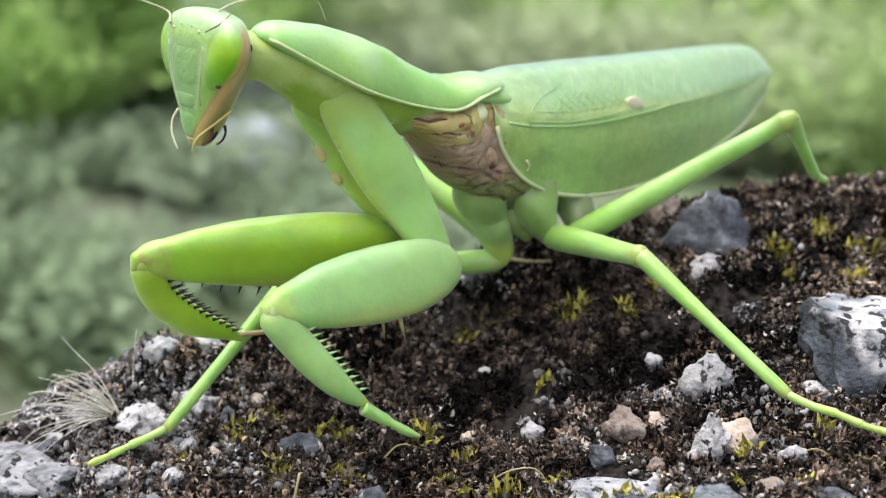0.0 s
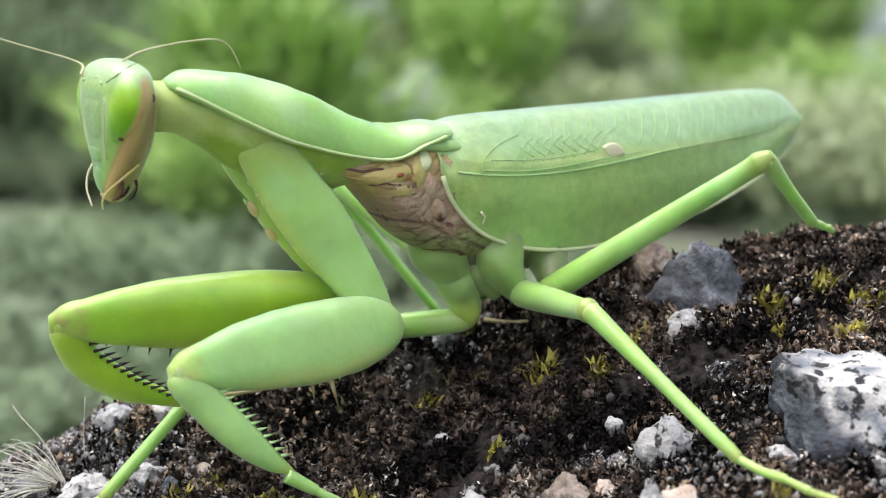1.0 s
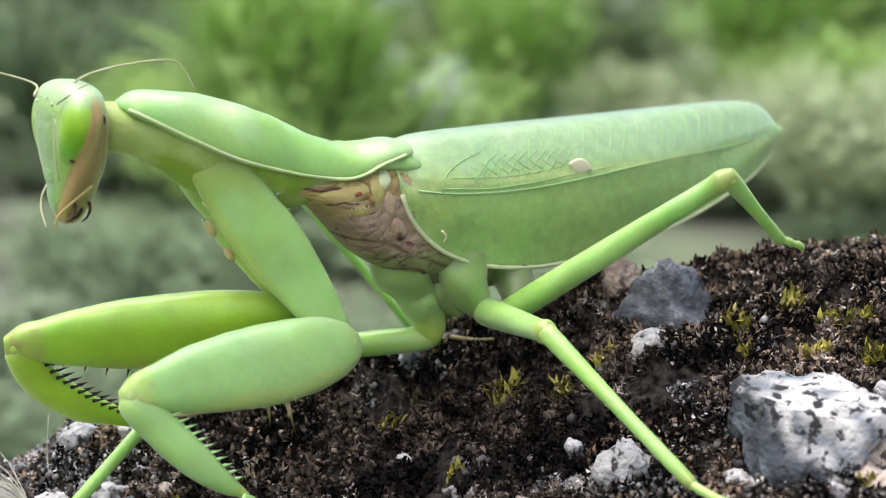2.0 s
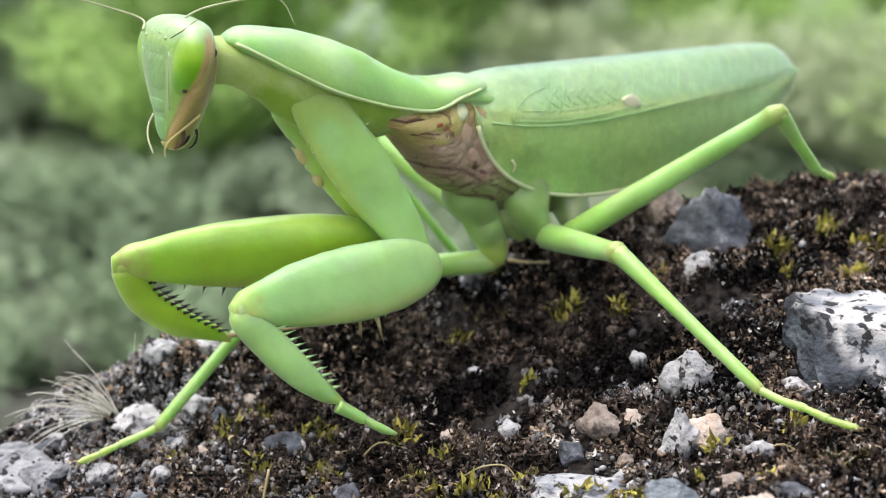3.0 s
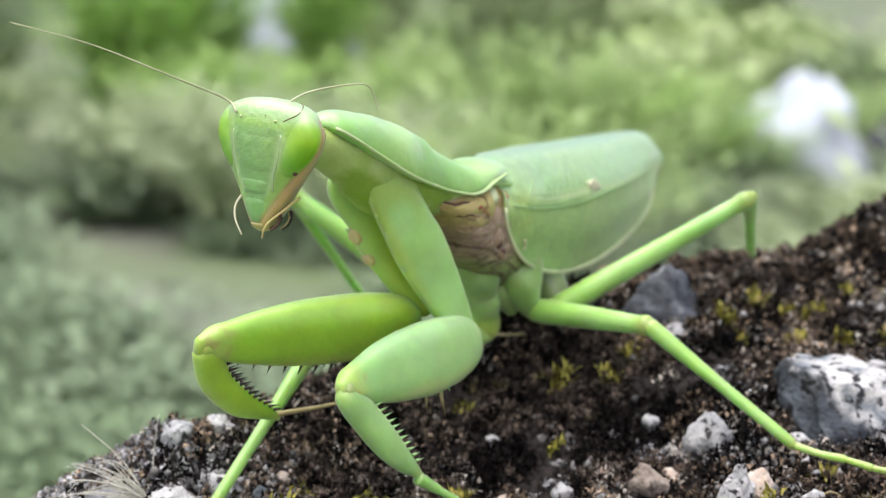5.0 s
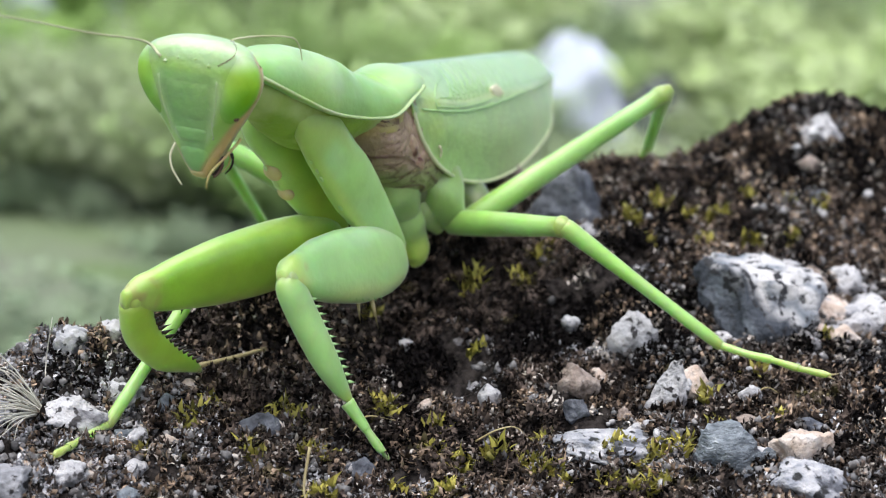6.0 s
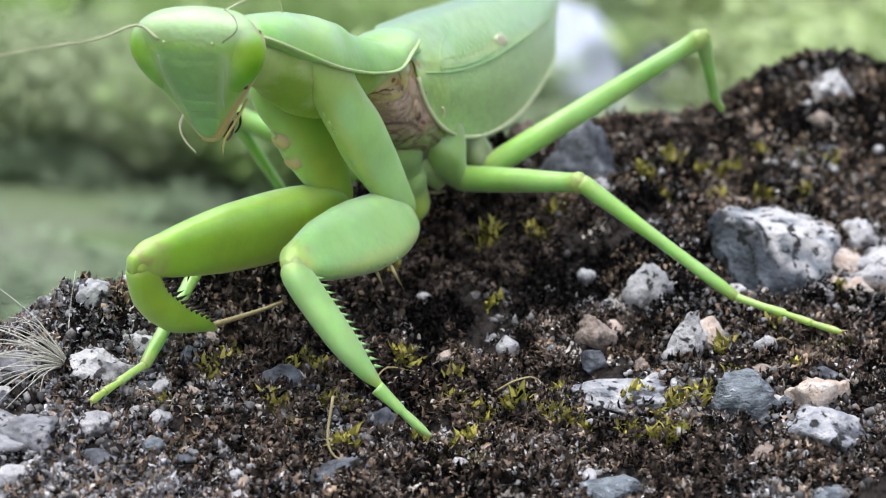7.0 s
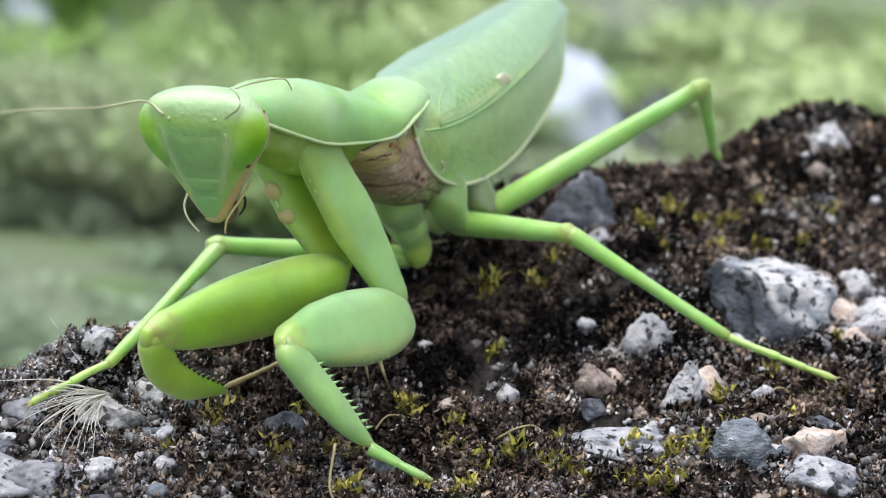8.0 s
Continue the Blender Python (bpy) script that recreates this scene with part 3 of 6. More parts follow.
def build_seed_hairs():
    rng = random.Random(4)
    ob = tagged(new("seed_plume"), "silvery feathery seed plume lying against a white stone", "seed plume")
    for k in range(38):
        a, e, l = rng.uniform(2.5, 3.9), rng.uniform(-0.20, 0.80) + 0.1 * rng.random(), rng.uniform(0.6, 1.35)
        d = Vector((math.cos(a) * math.cos(e), math.sin(a) * math.cos(e), math.sin(e)))
        sag = rng.uniform(0.02, 0.22) * l
        part("hair", tube([(0, 0, 0), d * l * 0.4 + Vector((rng.uniform(-.04, .04), rng.uniform(-.04, .04), 0.06)), d * l * 0.75 + Vector((0, 0, 0.05 - sag * 0.3)), d * l + Vector((rng.uniform(-.1, .1), rng.uniform(-.1, .1), -sag))], 0.009, 0.003, 4, 3), HAIR, ob)
    part("hair", tube([(0.1, .4, 0), (0.1, .4, .5), (0.14, .4, 0.95)], 0.008, 0.003, 4, 3), HAIR, ob)
    return ob


seed_plume = build_seed_hairs()


def build_stalk(rows, r):
    """A dry curled stalk lying in the moss; heights are over the rock."""
    pts = [(x, y, rock_height(x, y) + h) for x, y, h in rows]
    return tagged(finish("dry_stalk", *tube(pts, r, r * 0.5, 6, 5), STRAW), "thin dry curled stalk lying in the moss", "stalk", "dry stalks in the moss")


build_stalk([(-2.35, -2.25, 0.62), (-2.42, -2.35, 0.25), (-2.3, -2.45, 0.06), (-2.05, -2.45, 0.10)], 0.016)
build_stalk([(-0.3, -2.1, 0.05), (-0.1, -2.2, 0.22), (0.15, -2.2, 0.12), (0.3, -2.3, 0.03)], 0.012)
build_stalk([(0.35, 1.50, 0.06), (0.65, 1.36, 0.09), (0.95, 1.22, 0.07)], 0.03)
build_stalk([(-1.4, -1.35, 0.03), (-1.2, -1.3, 0.16), (-0.9, -1.4, 0.05)], 0.012)
build_stalk([(2.6, -3.0, 0.04), (2.9, -3.0, 0.14), (3.2, -3.1, 0.04)], 0.012)


# ---- growth on the ground behind ----
def build_weed(seed, height, leaves, leaf_len, leaf_wide, mat, upright, name, label):
    rng = random.Random(seed)
    ob = tagged(new(name), label, "plant", "weeds behind the rock")
    shapes_l, shapes_s = [], []
    for k in range(max(3, leaves // 5)):
        g, r = rng.uniform(0, 6.28), rng.uniform(0.05, 1.25) * height * (1 - upright)
        tip = Vector((math.cos(g) * r, math.sin(g) * r, height * rng.uniform(0.6, 1.0)))
        shapes_s.append(tube([(0, 0, 0), tip * 0.5 + Vector((0, 0, height * 0.08)), tip], 0.010 * height, 0.005 * height, 3, 2))
        for q in range(5):
            t = rng.uniform(0.3, 1.0)
            p = tip * t
            a, e = rng.uniform(0, 6.28), rng.uniform(-0.3, 0.7) + upright * 0.6
            d = Vector((math.cos(a) * math.cos(e), math.sin(a) * math.cos(e), math.sin(e)))
            s = d.cross(Vector((0, 0, 1))).normalized()
            u = s.cross(d)
            l, w = leaf_len * rng.uniform(0.6, 1.2), leaf_wide * rng.uniform(0.7, 1.2)
            vs = []
            for m, (tt, ww) in enumerate(((0, 0.15), (0.5, 1.0), (1.0, 0.08))):
                c = p + d * (l * tt) - u * (0.18 * l * tt * tt)
                vs += [c - s * (w * ww / 2) + u * 0.1 * w, c, c + s * (w * ww / 2) + u * 0.1 * w]
            fs = [(3 * m + n, 3 * m + n + 1, 3 * m + n + 4, 3 * m + n + 3) for m in range(2) for n in range(2)]
            shapes_l.append((vs, fs))
    part("stem", tube([(0, 0, -1), (0.03 * height, 0.02 * height, height * 0.3), (0.01 * height, 0.04 * height, height * 0.55)], 0.03 * height, 0.012 * height, 8, 3), LEAF, ob)
    part("crown", merged(shapes_s + shapes_l), mat, ob)
    return ob


def plant_weeds():
    kinds = [build_weed(1, 9, 1100, 0.8, 0.45, LEAF, 0.1, "broadleaf_weed", "leafy green weed on the soil"),
             build_weed(2, 8, 1100, 0.8, 0.45, BRIGHTLEAF, 0.0, "broadleaf_weed", "low bright green weed on the soil"),
             build_weed(3, 18, 240, 7, 0.35, DRYLEAF, 0.7, "grass_clump", "upright pale green grass clump on the soil"),
             build_weed(5, 6, 1000, 0.7, 0.4, DRYLEAF, 0.0, "pale_weed", "pale grey-green weed on the soil"),
             build_weed(6, 11, 1200, 0.8, 0.45, DARKLEAF, 0.1, "broadleaf_weed", "dark green weed on the soil")]
    low = [build_weed(8, 3, 500, 0.5, 0.3, LEAF, 0.0, "low_weed", "low leafy green weed on the soil"), build_weed(9, 2.6, 500, 0.5, 0.3, DRYLEAF, 0.0, "low_weed", "low pale green weed on the soil"),
           build_weed(10, 3.4, 500, 0.5, 0.3, DARKLEAF, 0.0, "low_weed", "low dark green weed on the soil")]
    rng = random.Random(33)
    for k in range(170):
        far, a = 66 + 110 * rng.random(), math.radians(rng.uniform(-20, 48))
        if k > 140:
            far, a = 46 + 60 * rng.random(), rng.uniform(-0.3, 0.2)
        m = pose((-6 + far * math.sin(a)) * CM, (-18 + far * math.cos(a)) * CM, (GROUND_Z - 0.6) * CM, 0, 0, rng.uniform(0, 360))
        if k < 3:
            low[k].matrix_world = m
        else:
            copy_thing(rng.choices(low, (3, 4, 1) if a > 0.42 else (3.5, 0.2, 5))[0], m @ Matrix.Scale(rng.uniform(1.0, 2.2), 4))
    rng = random.Random(21)
    n = 0
    for k in range(60):
        far, a = rng.uniform(150, 420), rng.uniform(0.5, 1.0)
        copy_thing(kinds[1 if k % 3 else 3], pose((-6 + far * math.sin(a)) * CM, (-18 + far * math.cos(a)) * CM, (GROUND_Z - 0.5) * CM, 0, 0, rng.uniform(0, 360)))
    for k in range(120):
        far = 105 + 400 * rng.random() ** 1.3
        a = math.radians(rng.uniform(-22, 62))
        if 0.49 < a < 0.70 and far < 195:
            continue
        x, y = -6 + far * math.sin(a), -18 + far * math.cos(a)
        m = pose(x * CM, y * CM, (GROUND_Z - 0.5) * CM, 0, 0, rng.uniform(0, 360))
        if k % 8 == 0:
            far, a = rng.uniform(165, 330), rng.uniform(-0.32, -0.17)
            x, y = -6 + far * math.sin(a), -18 + far * math.cos(a)
            m = pose(x * CM, y * CM, (GROUND_Z - 0.5) * CM, 0, 0, rng.uniform(0, 360))
        if k % 9 == 1:
            far, a = rng.uniform(260, 420), rng.uniform(0.55, 0.95)
            x, y = -6 + far * math.sin(a), -18 + far * math.cos(a)
            m = pose(x * CM, y * CM, (GROUND_Z - 0.5) * CM, 0, 0, rng.uniform(0, 360))
        b = 4 if k % 16 == 0 else 0 if k % 8 == 0 else rng.choices(range(5), (4, 1.2, 2.0, 3.0, 0.8) if a < 0.40 else (1.5, 6, 2, 5, 0.4))[0]
        if far < 150 and b in (0, 2):
            b = 3 if a > 0.3 or k % 2 else 4
        if n < 5:
            kinds[n].matrix_world = m
        else:
            copy_thing(kinds[b], m @ Matrix.Scale(rng.uniform(1.1, 2.0), 4))
        n += 1
    # A bright and a dark copy: sunlit spots and shaded gaps by leaf colour.
    large = build_weed(14, 9, 300, 2.0, 1.3, SUNLEAF, 0.15, "large_leaved_weed", "large-leaved weed coloured pale yellow-green as if sunlit")
    shade = build_weed(15, 8, 300, 2.0, 1.2, DARKLEAF, 0.15, "large_leaved_weed", "large-leaved weed coloured dark green as if shaded")
    rng = random.Random(52)
    for k in range(96):
        far, a = rng.uniform(95, 300), rng.uniform(0.42, 1.0)
        if k > 50:
            far, a = rng.uniform(140, 300), rng.uniform(0.66, 0.90)
        if 0.48 < a < 0.72 and far < 200:
            far += 110
        m = pose((-6 + far * math.sin(a)) * CM, (-18 + far * math.cos(a)) * CM, (GROUND_Z - 0.5) * CM, 0, 0, rng.uniform(0, 360))
        if k < 2:
            (large, shade)[k].matrix_world = m
        else:
            copy_thing(shade if k % 4 == 3 and k < 50 else large, m @ Matrix.Scale(rng.uniform(0.8, 1.7), 4))
    tall = build_weed(12, 19, 340, 8, 0.7, GRASSLEAF, 0.72, "tall_weed", "tall bright green weed with long upright leaves")
    leafy = build_weed(13, 12, 1400, 1.0, 0.6, GRASSLEAF, 0.25, "broadleaf_weed", "bright green broad-leaved weed on the soil")
    for thing, spots in ((tall, ((-12, 92), (-16, 99), (1, 112), (33, 150), (48, 158), (21, 128), (-4, 170))), (leafy, ((-15, 88), (-8, 98), (-21, 104), (27, 118), (50, 128), (66, 112)))):
        for k, (x, y) in enumerate(spots):
            m = pose(x * CM, y * CM, (GROUND_Z - 0.5) * CM, 0, 0, 70 * k)
            if k:
                copy_thing(thing, m)
            else:
                thing.matrix_world = m


plant_weeds()


def build_far_rocks():
    for k, (x, y, w, h, mat, label, name) in enumerate(((86, 122, 14, 10, FARROCK, "pale blue-grey boulder among the weeds", "boulder"), (105, 131, 7, 6, FARDARK, "dark boulder among the weeds", "boulder"),
                                                (40, 190, 20, 8, FARROCK, "pale grey stone lying on the soil", "boulder"), (-20, 230, 26, 9, FARROCK, "pale grey stone lying on the soil", "boulder"),
                                                (75, 260, 30, 10, FARROCK, "pale grey stone lying on the soil", "boulder"),
                                                (-3, 116, 15, 9, FARROCK, "pale grey stone lying on the soil", "boulder"), (-2, 84, 7, 4, FARROCK, "pale grey stone lying on the soil", "boulder"))):
        rng = random.Random(k)
        off = Vector((k * 3.1, 0, 0))
        vs = [(p.x * w / 2 * (1 + 0.3 * noise.noise(p * 1.5 + off)), p.y * w / 2 * (1 + 0.3 * noise.noise(p * 1.4 + off)), p.z * h * (0.8 + 0.3 * noise.noise(p * 2 + off))) for p in ICO3[0]]
        ob = finish(name, vs, ICO3[1], mat)
        ob.location = cm((x, y, GROUND_Z + h * 0.2))
        tagged(ob, label, "stone", "stones on the soil")


build_far_rocks()

# ---- the mantis ----
mantis = tagged(new("praying_mantis"), "bright green praying mantis standing on mossy rock", "mantis")
AXIS, NEAR, SHOULDER = Vector((0.86, 0.51, 0)), Vector((0.51, -0.86, 0)), Vector((-0.8, 0.25, 0))


def on_body(s, lateral, z):
    p = SHOULDER + AXIS * s + NEAR * lateral
    return (p.x, p.y, z)


PRONOTUM = [(-2.86, -0.86, 4.00, 0.10, 0.05, 0.05), (-2.76, -0.81, 3.95, 0.26, 0.20, 0.06), (-2.60, -0.73, 3.85, 0.33, 0.31, 0.06), (-2.30, -0.57, 3.66, 0.40, 0.44, 0.06), (-1.88, -0.34, 3.42, 0.46, 0.54, 0.06),
            (-1.40, -0.08, 3.24, 0.43, 0.48, 0.06), (-1.10, 0.08, 3.16, 0.42, 0.40, 0.05), (-0.85, 0.22, 3.12, 0.44, 0.35, 0.05), (-0.66, 0.34, 3.16, 0.44, 0.29, 0.05), (-0.50, 0.43, 3.23, 0.42, 0.22, 0.05), (-0.30, 0.55, 3.29, 0.38, 0.16, 0.05), (-0.14, 0.65, 3.32, 0.30, 0.10, 0.05)]


def back_tone(p):
    """Mottled pale and bright green along the pronotum, yellower in its saddle."""
    a = (Vector(p) - SHOULDER).dot(AXIS)
    n = noise.noise(Vector((p[0] * 1.6, p[1] * 1.6, p[2] * 2.4)))
    c = mixed((0.33, 0.57, 0.15), (0.43, 0.65, 0.28), soft_step(n, -0.15, 0.4))
    c = mixed(c, (0.40, 0.62, 0.13), 0.7 * math.exp(-((a + 0.15) / 0.35) ** 2) * soft_step(noise.noise(Vector(p) * 2.6), -0.2, 0.3))
    return mixed(c, (0.46, 0.66, 0.34), 0.6 * soft_step(a, 0.15, 0.6))


def build_pronotum():
    body = loft(PRONOTUM, 48, 8, power=2.15, wobble=0.03)
    ob = pigmented(part("pronotum", body, LIMB, mantis, "bright green saddle-shaped pronotum"), back_tone)
    return ob


def build_keel(parent):
    for side in (1, -1):
        rows = []
        pts = spline(PRONOTUM, 3)
        for i, r in enumerate(pts[2:-2]):
            t = Vector(pts[i + 4][:3] - pts[i][:3]).normalized() if i + 4 < len(pts) else Vector((0.86, 0.51, 0))
            n = t.cross(Vector((0, 0, 1))).normalized() * side
            rows.append(Vector(r[:3]) + n * (r[3] + 0.005))
        part("pronotum_edge", loft([(*p, 0.036, 0.016, 0.024) for p in rows], 10, 2), RIM, parent, "pale yellow rim of the pronotum")


pronotum = build_pronotum()
build_keel(pronotum)


def thorax_rows():
    return [on_body(-0.66, 0.05, 3.02) + (0.22, 0.08, 0.05), on_body(-0.3, 0.02, 2.98) + (0.40, 0.20, 0.17), on_body(0.1, 0, 2.86) + (0.46, 0.42, 0.42), on_body(0.5, 0, 2.70) + (0.46, 0.58, 0.60),
            on_body(1.0, 0, 2.54) + (0.43, 0.7, 0.64), on_body(1.6, -.05, 2.46) + (0.40, 0.6, 0.52), on_body(2.3, -.12, 2.45) + (0.36, 0.5, 0.42)]


def thorax_side(s, z):
    """How far out the thorax wall stands at a place along it and a height."""
    rows = ((-0.66, 3.02, 0.27, 0.08, 0.05), (-0.3, 2.98, 0.42, 0.20, 0.17), (0.1, 2.86, 0.46, 0.42, 0.42), (0.5, 2.70, 0.46, 0.58, 0.60), (1.0, 2.54, 0.43, 0.7, 0.64), (1.6, 2.46, 0.36, 0.6, 0.52))
    c, w, a, b = (float(np.interp(s, [r[0] for r in rows], [r[k] for r in rows])) for k in (1, 2, 3, 4))
    d = min(abs(z - c) / (a if z > c else b), 0.97)
    return w * (1 - d ** 2.6) ** (1 / 2.6)


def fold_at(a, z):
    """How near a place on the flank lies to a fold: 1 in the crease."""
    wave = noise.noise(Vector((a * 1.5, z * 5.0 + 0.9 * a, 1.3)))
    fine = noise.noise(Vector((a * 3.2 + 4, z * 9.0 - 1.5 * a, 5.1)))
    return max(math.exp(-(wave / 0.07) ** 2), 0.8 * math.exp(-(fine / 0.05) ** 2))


def wrinkled(shape, deep):
    """Creases that run along the body between swollen folds."""
    out = []
    for p in shape[0]:
        p = Vector(p)
        d = p - SHOULDER
        a = d.dot(AXIS)
        out.append(p + NEAR * math.copysign(deep * (0.5 - 1.5 * fold_at(a, p.z)) + 0.4 * deep * noise.noise(Vector((a * 5.0, p.z * 12.0, 4.0))), d.dot(NEAR)))
    return out, shape[1]


def flank_tone(p):
    a, z = (Vector(p) - SHOULDER).dot(AXIS), p[2]
    high = soft_step(z - 0.25 * a, 2.62, 2.92)
    c = mixed((0.34, 0.245, 0.165), (0.47, 0.35, 0.13), high)
    c = mixed(c, (0.30, 0.33, 0.14), soft_step(-z, -2.36, -2.15))
    c = mixed(c, (0.52, 0.38, 0.28), 0.6 * soft_step(noise.noise(Vector((a * 2.5, z * 5, 9.0))), 0.05, 0.4))
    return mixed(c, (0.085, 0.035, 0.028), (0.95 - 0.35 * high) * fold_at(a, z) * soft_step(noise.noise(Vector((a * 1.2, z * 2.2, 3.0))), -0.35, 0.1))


def side_patch(s, z, half_s, half_z, tilt, lift, square=2.0, rings=7, seg=28):
    """A swelling of the thorax wall."""
    verts, faces = [Vector(on_body(s, thorax_side(s, z) + lift, z))], []
    for i in range(1, rings + 1):
        r = i / rings
        for k in range(seg):
            g = 2 * math.pi * k / seg
            cs, sn = math.cos(g), math.sin(g)
            wob = 1 + 0.12 * noise.noise(Vector((cs * 1.5, sn * 1.5, s * 7)))
            x, y = math.copysign(abs(cs) ** (2 / square), cs) * r * half_s * wob, math.copysign(abs(sn) ** (2 / square), sn) * r * half_z * wob
            a, b = s + x * math.cos(tilt) - y * math.sin(tilt), z + x * math.sin(tilt) + y * math.cos(tilt)
            verts.append(Vector(on_body(a, thorax_side(a, b) + lift * (1 - r ** 3) - 0.03 * r ** 3, b)))
    faces += [(0, 1 + k, 1 + (k + 1) % seg) for k in range(seg)]
    faces += [(1 + i * seg + k, 1 + (i + 1) * seg + k, 1 + (i + 1) * seg + (k + 1) % seg, 1 + i * seg + (k + 1) % seg) for i in range(rings - 1) for k in range(seg)]
    return verts, faces


def build_trunk():
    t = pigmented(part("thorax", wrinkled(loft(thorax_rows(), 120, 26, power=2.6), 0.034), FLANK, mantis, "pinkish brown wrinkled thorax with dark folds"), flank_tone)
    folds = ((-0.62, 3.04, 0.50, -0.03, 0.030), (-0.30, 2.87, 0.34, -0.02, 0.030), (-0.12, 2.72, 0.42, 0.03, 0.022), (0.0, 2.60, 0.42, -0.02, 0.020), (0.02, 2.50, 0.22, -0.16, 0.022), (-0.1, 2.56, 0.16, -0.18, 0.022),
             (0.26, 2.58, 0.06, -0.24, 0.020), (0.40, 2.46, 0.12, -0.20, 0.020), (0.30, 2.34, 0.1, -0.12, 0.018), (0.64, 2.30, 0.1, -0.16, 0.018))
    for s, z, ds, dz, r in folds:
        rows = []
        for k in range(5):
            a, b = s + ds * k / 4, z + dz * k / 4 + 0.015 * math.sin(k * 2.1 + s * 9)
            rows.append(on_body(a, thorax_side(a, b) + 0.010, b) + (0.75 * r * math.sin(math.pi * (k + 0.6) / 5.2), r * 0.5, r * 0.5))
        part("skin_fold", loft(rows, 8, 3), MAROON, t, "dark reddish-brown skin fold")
    for s, z, a, b, tilt in ((0.40, 2.80, 0.10, 0.20, 0.15), (0.50, 2.52, 0.11, 0.19, 0.5), (0.66, 2.28, 0.10, 0.15, 0.75), (0.30, 2.40, 0.09, 0.16, 0.45)):
        part("skin_lobe", side_patch(s, z, a, b, tilt, 0.05), LOBE, t, "pinkish swollen skin lobe")
    part("pleural_plate", side_patch(-0.06, 2.95, 0.46, 0.13, 0.10, 0.035, 2.6), TAN, t, "tan side plate below the pronotum")
    part("pleural_plate", side_patch(0.26, 2.96, 0.13, 0.22, -0.2, 0.045, 2.4), TAN, t, "tan side plate in front of the wing")
    part("pleural_plate", side_patch(0.04, 2.76, 0.30, 0.09, 0.05, 0.035, 2.4), OCHRE, t, "olive-yellow side plate")
    part("wing_hinge", side_patch(0.36, 3.06, 0.10, 0.13, -0.5, 0.06, 2.2), EDGE, t, "cream swelling at the wing root")
    part("side_spot", side_patch(0.03, 2.95, 0.09, 0.045, 0.2, 0.045), RUST, t, "rust-red spot")
    part("mesonotum", loft([on_body(0.15, 0, 3.22) + (0.30, 0.12, 0.1), on_body(0.45, 0, 3.20) + (0.40, 0.17, 0.1), on_body(0.75, -0.02, 3.16) + (0.40, 0.15, 0.1), on_body(1.0, -0.04, 3.10) + (0.34, 0.08, 0.1)], 24, 5), GREEN, t, "pale green back between the wing bases")
    rows = [on_body(1.3, -.05, 2.32) + (0.36, 0.4, 0.46), on_body(2.2, -.12, 2.35) + (0.36, 0.4, 0.46), on_body(3.0, -.38, 2.45) + (0.34, 0.4, 0.42), on_body(4.1, -.80, 2.68) + (0.26, 0.3, 0.30), on_body(5.0, -1.15, 2.9) + (0.10, 0.1, 0.12)]
    part("abdomen", loft(rows, 24, 6, wobble=0.03), BELLY, mantis, "dull olive-grey abdomen half hidden under the wings")


build_trunk()


# outline of the folded fore wing: distance along, height
WING_TOP = [(0.52, 3.40), (0.9, 3.50), (1.7, 3.50), (2.8, 3.49), (4.0, 3.49), (4.9, 3.48), (5.25, 3.44), (5.44, 3.33), (5.5, 3.14)]
WING_LOW = [(0.52, 3.02), (0.64, 2.68), (0.92, 2.34), (1.3, 2.12), (1.75, 1.99), (2.3, 1.93), (2.95, 1.96), (3.6, 2.05), (4.3, 2.19), (5.0, 2.44), (5.35, 2.70), (5.47, 2.90), (5.5, 3.10)]


def curve_at(rows, s):
    return float(np.interp(s, [r[0] for r in rows], [r[1] for r in rows]))


WING_LOW_S, WING_TOP_S = [tuple(r) for r in spline(WING_LOW, 6)], [tuple(r) for r in spline(WING_TOP, 6)]


def wing_point(s, v, side=1.0):
    """v: 0 at the back's midline, 1 at the lower edge. The folded wings lean to the far side, over a broad flat back."""
    top, low = curve_at(WING_TOP_S, s), curve_at(WING_LOW_S, s)
    ds = s - 0.5
    slide = (ds / 5.0) ** 2.5 * (0.82 - 0.55 * soft_step(v, 0.45, 1.0) * soft_step(5.5 - s, 0.0, 0.8))
    broad = float(np.interp(s, (0.52, 0.9, 1.4, 2.4, 3.6, 4.6, 5.2, 5.5), (0.20, 0.42, 0.80, 1.00, 0.86, 0.74, 0.50, 0.22)))
    if side > 0 and v >= 0:
        full = 0.52 * min(1.0, (s - 0.3) / 0.7) ** 0.5 * (1 - 0.50 * soft_step(s, 3.4, 5.6))
        margin = 0.46 * (1 - 0.5 * soft_step(s, 2.6, 5.6))
        z = top + (low - top) * (v ** 1.15)
        lat = full * min(v / 0.42, 1.0) ** 0.66
        k = soft_step(v, 0.35, 1.0)
        lat = lat * (1 - k) + margin * k + 0.05 * math.sin(math.pi * k) + 0.03
    elif v < 0:
        lat = -broad * min(-v / 0.30, 1.0) * 0.72
        z = top - 0.20 * (lat / broad) ** 2 + 0.012
    else:
        k = min(v / 0.5, 1.0)
        lat = -broad * k ** 0.8
        z = top - 0.24 * k * k - 0.03 - 0.10 * soft_step(1.4 - s, 0.0, 0.6) + (low + 0.25 - top + 0.22) * max(0.0, v - 0.5) / 0.5
        lat += broad * 0.35 * (max(0.0, v - 0.5) / 0.5) ** 2
    return Vector(on_body(0.5 + 1.08 * ds + 0.011 * ds * ds + 0.82 * slide, lat - 0.085 * ds - 0.011 * ds * ds - 0.76 * slide, z - 0.10 * slide - 0.06))


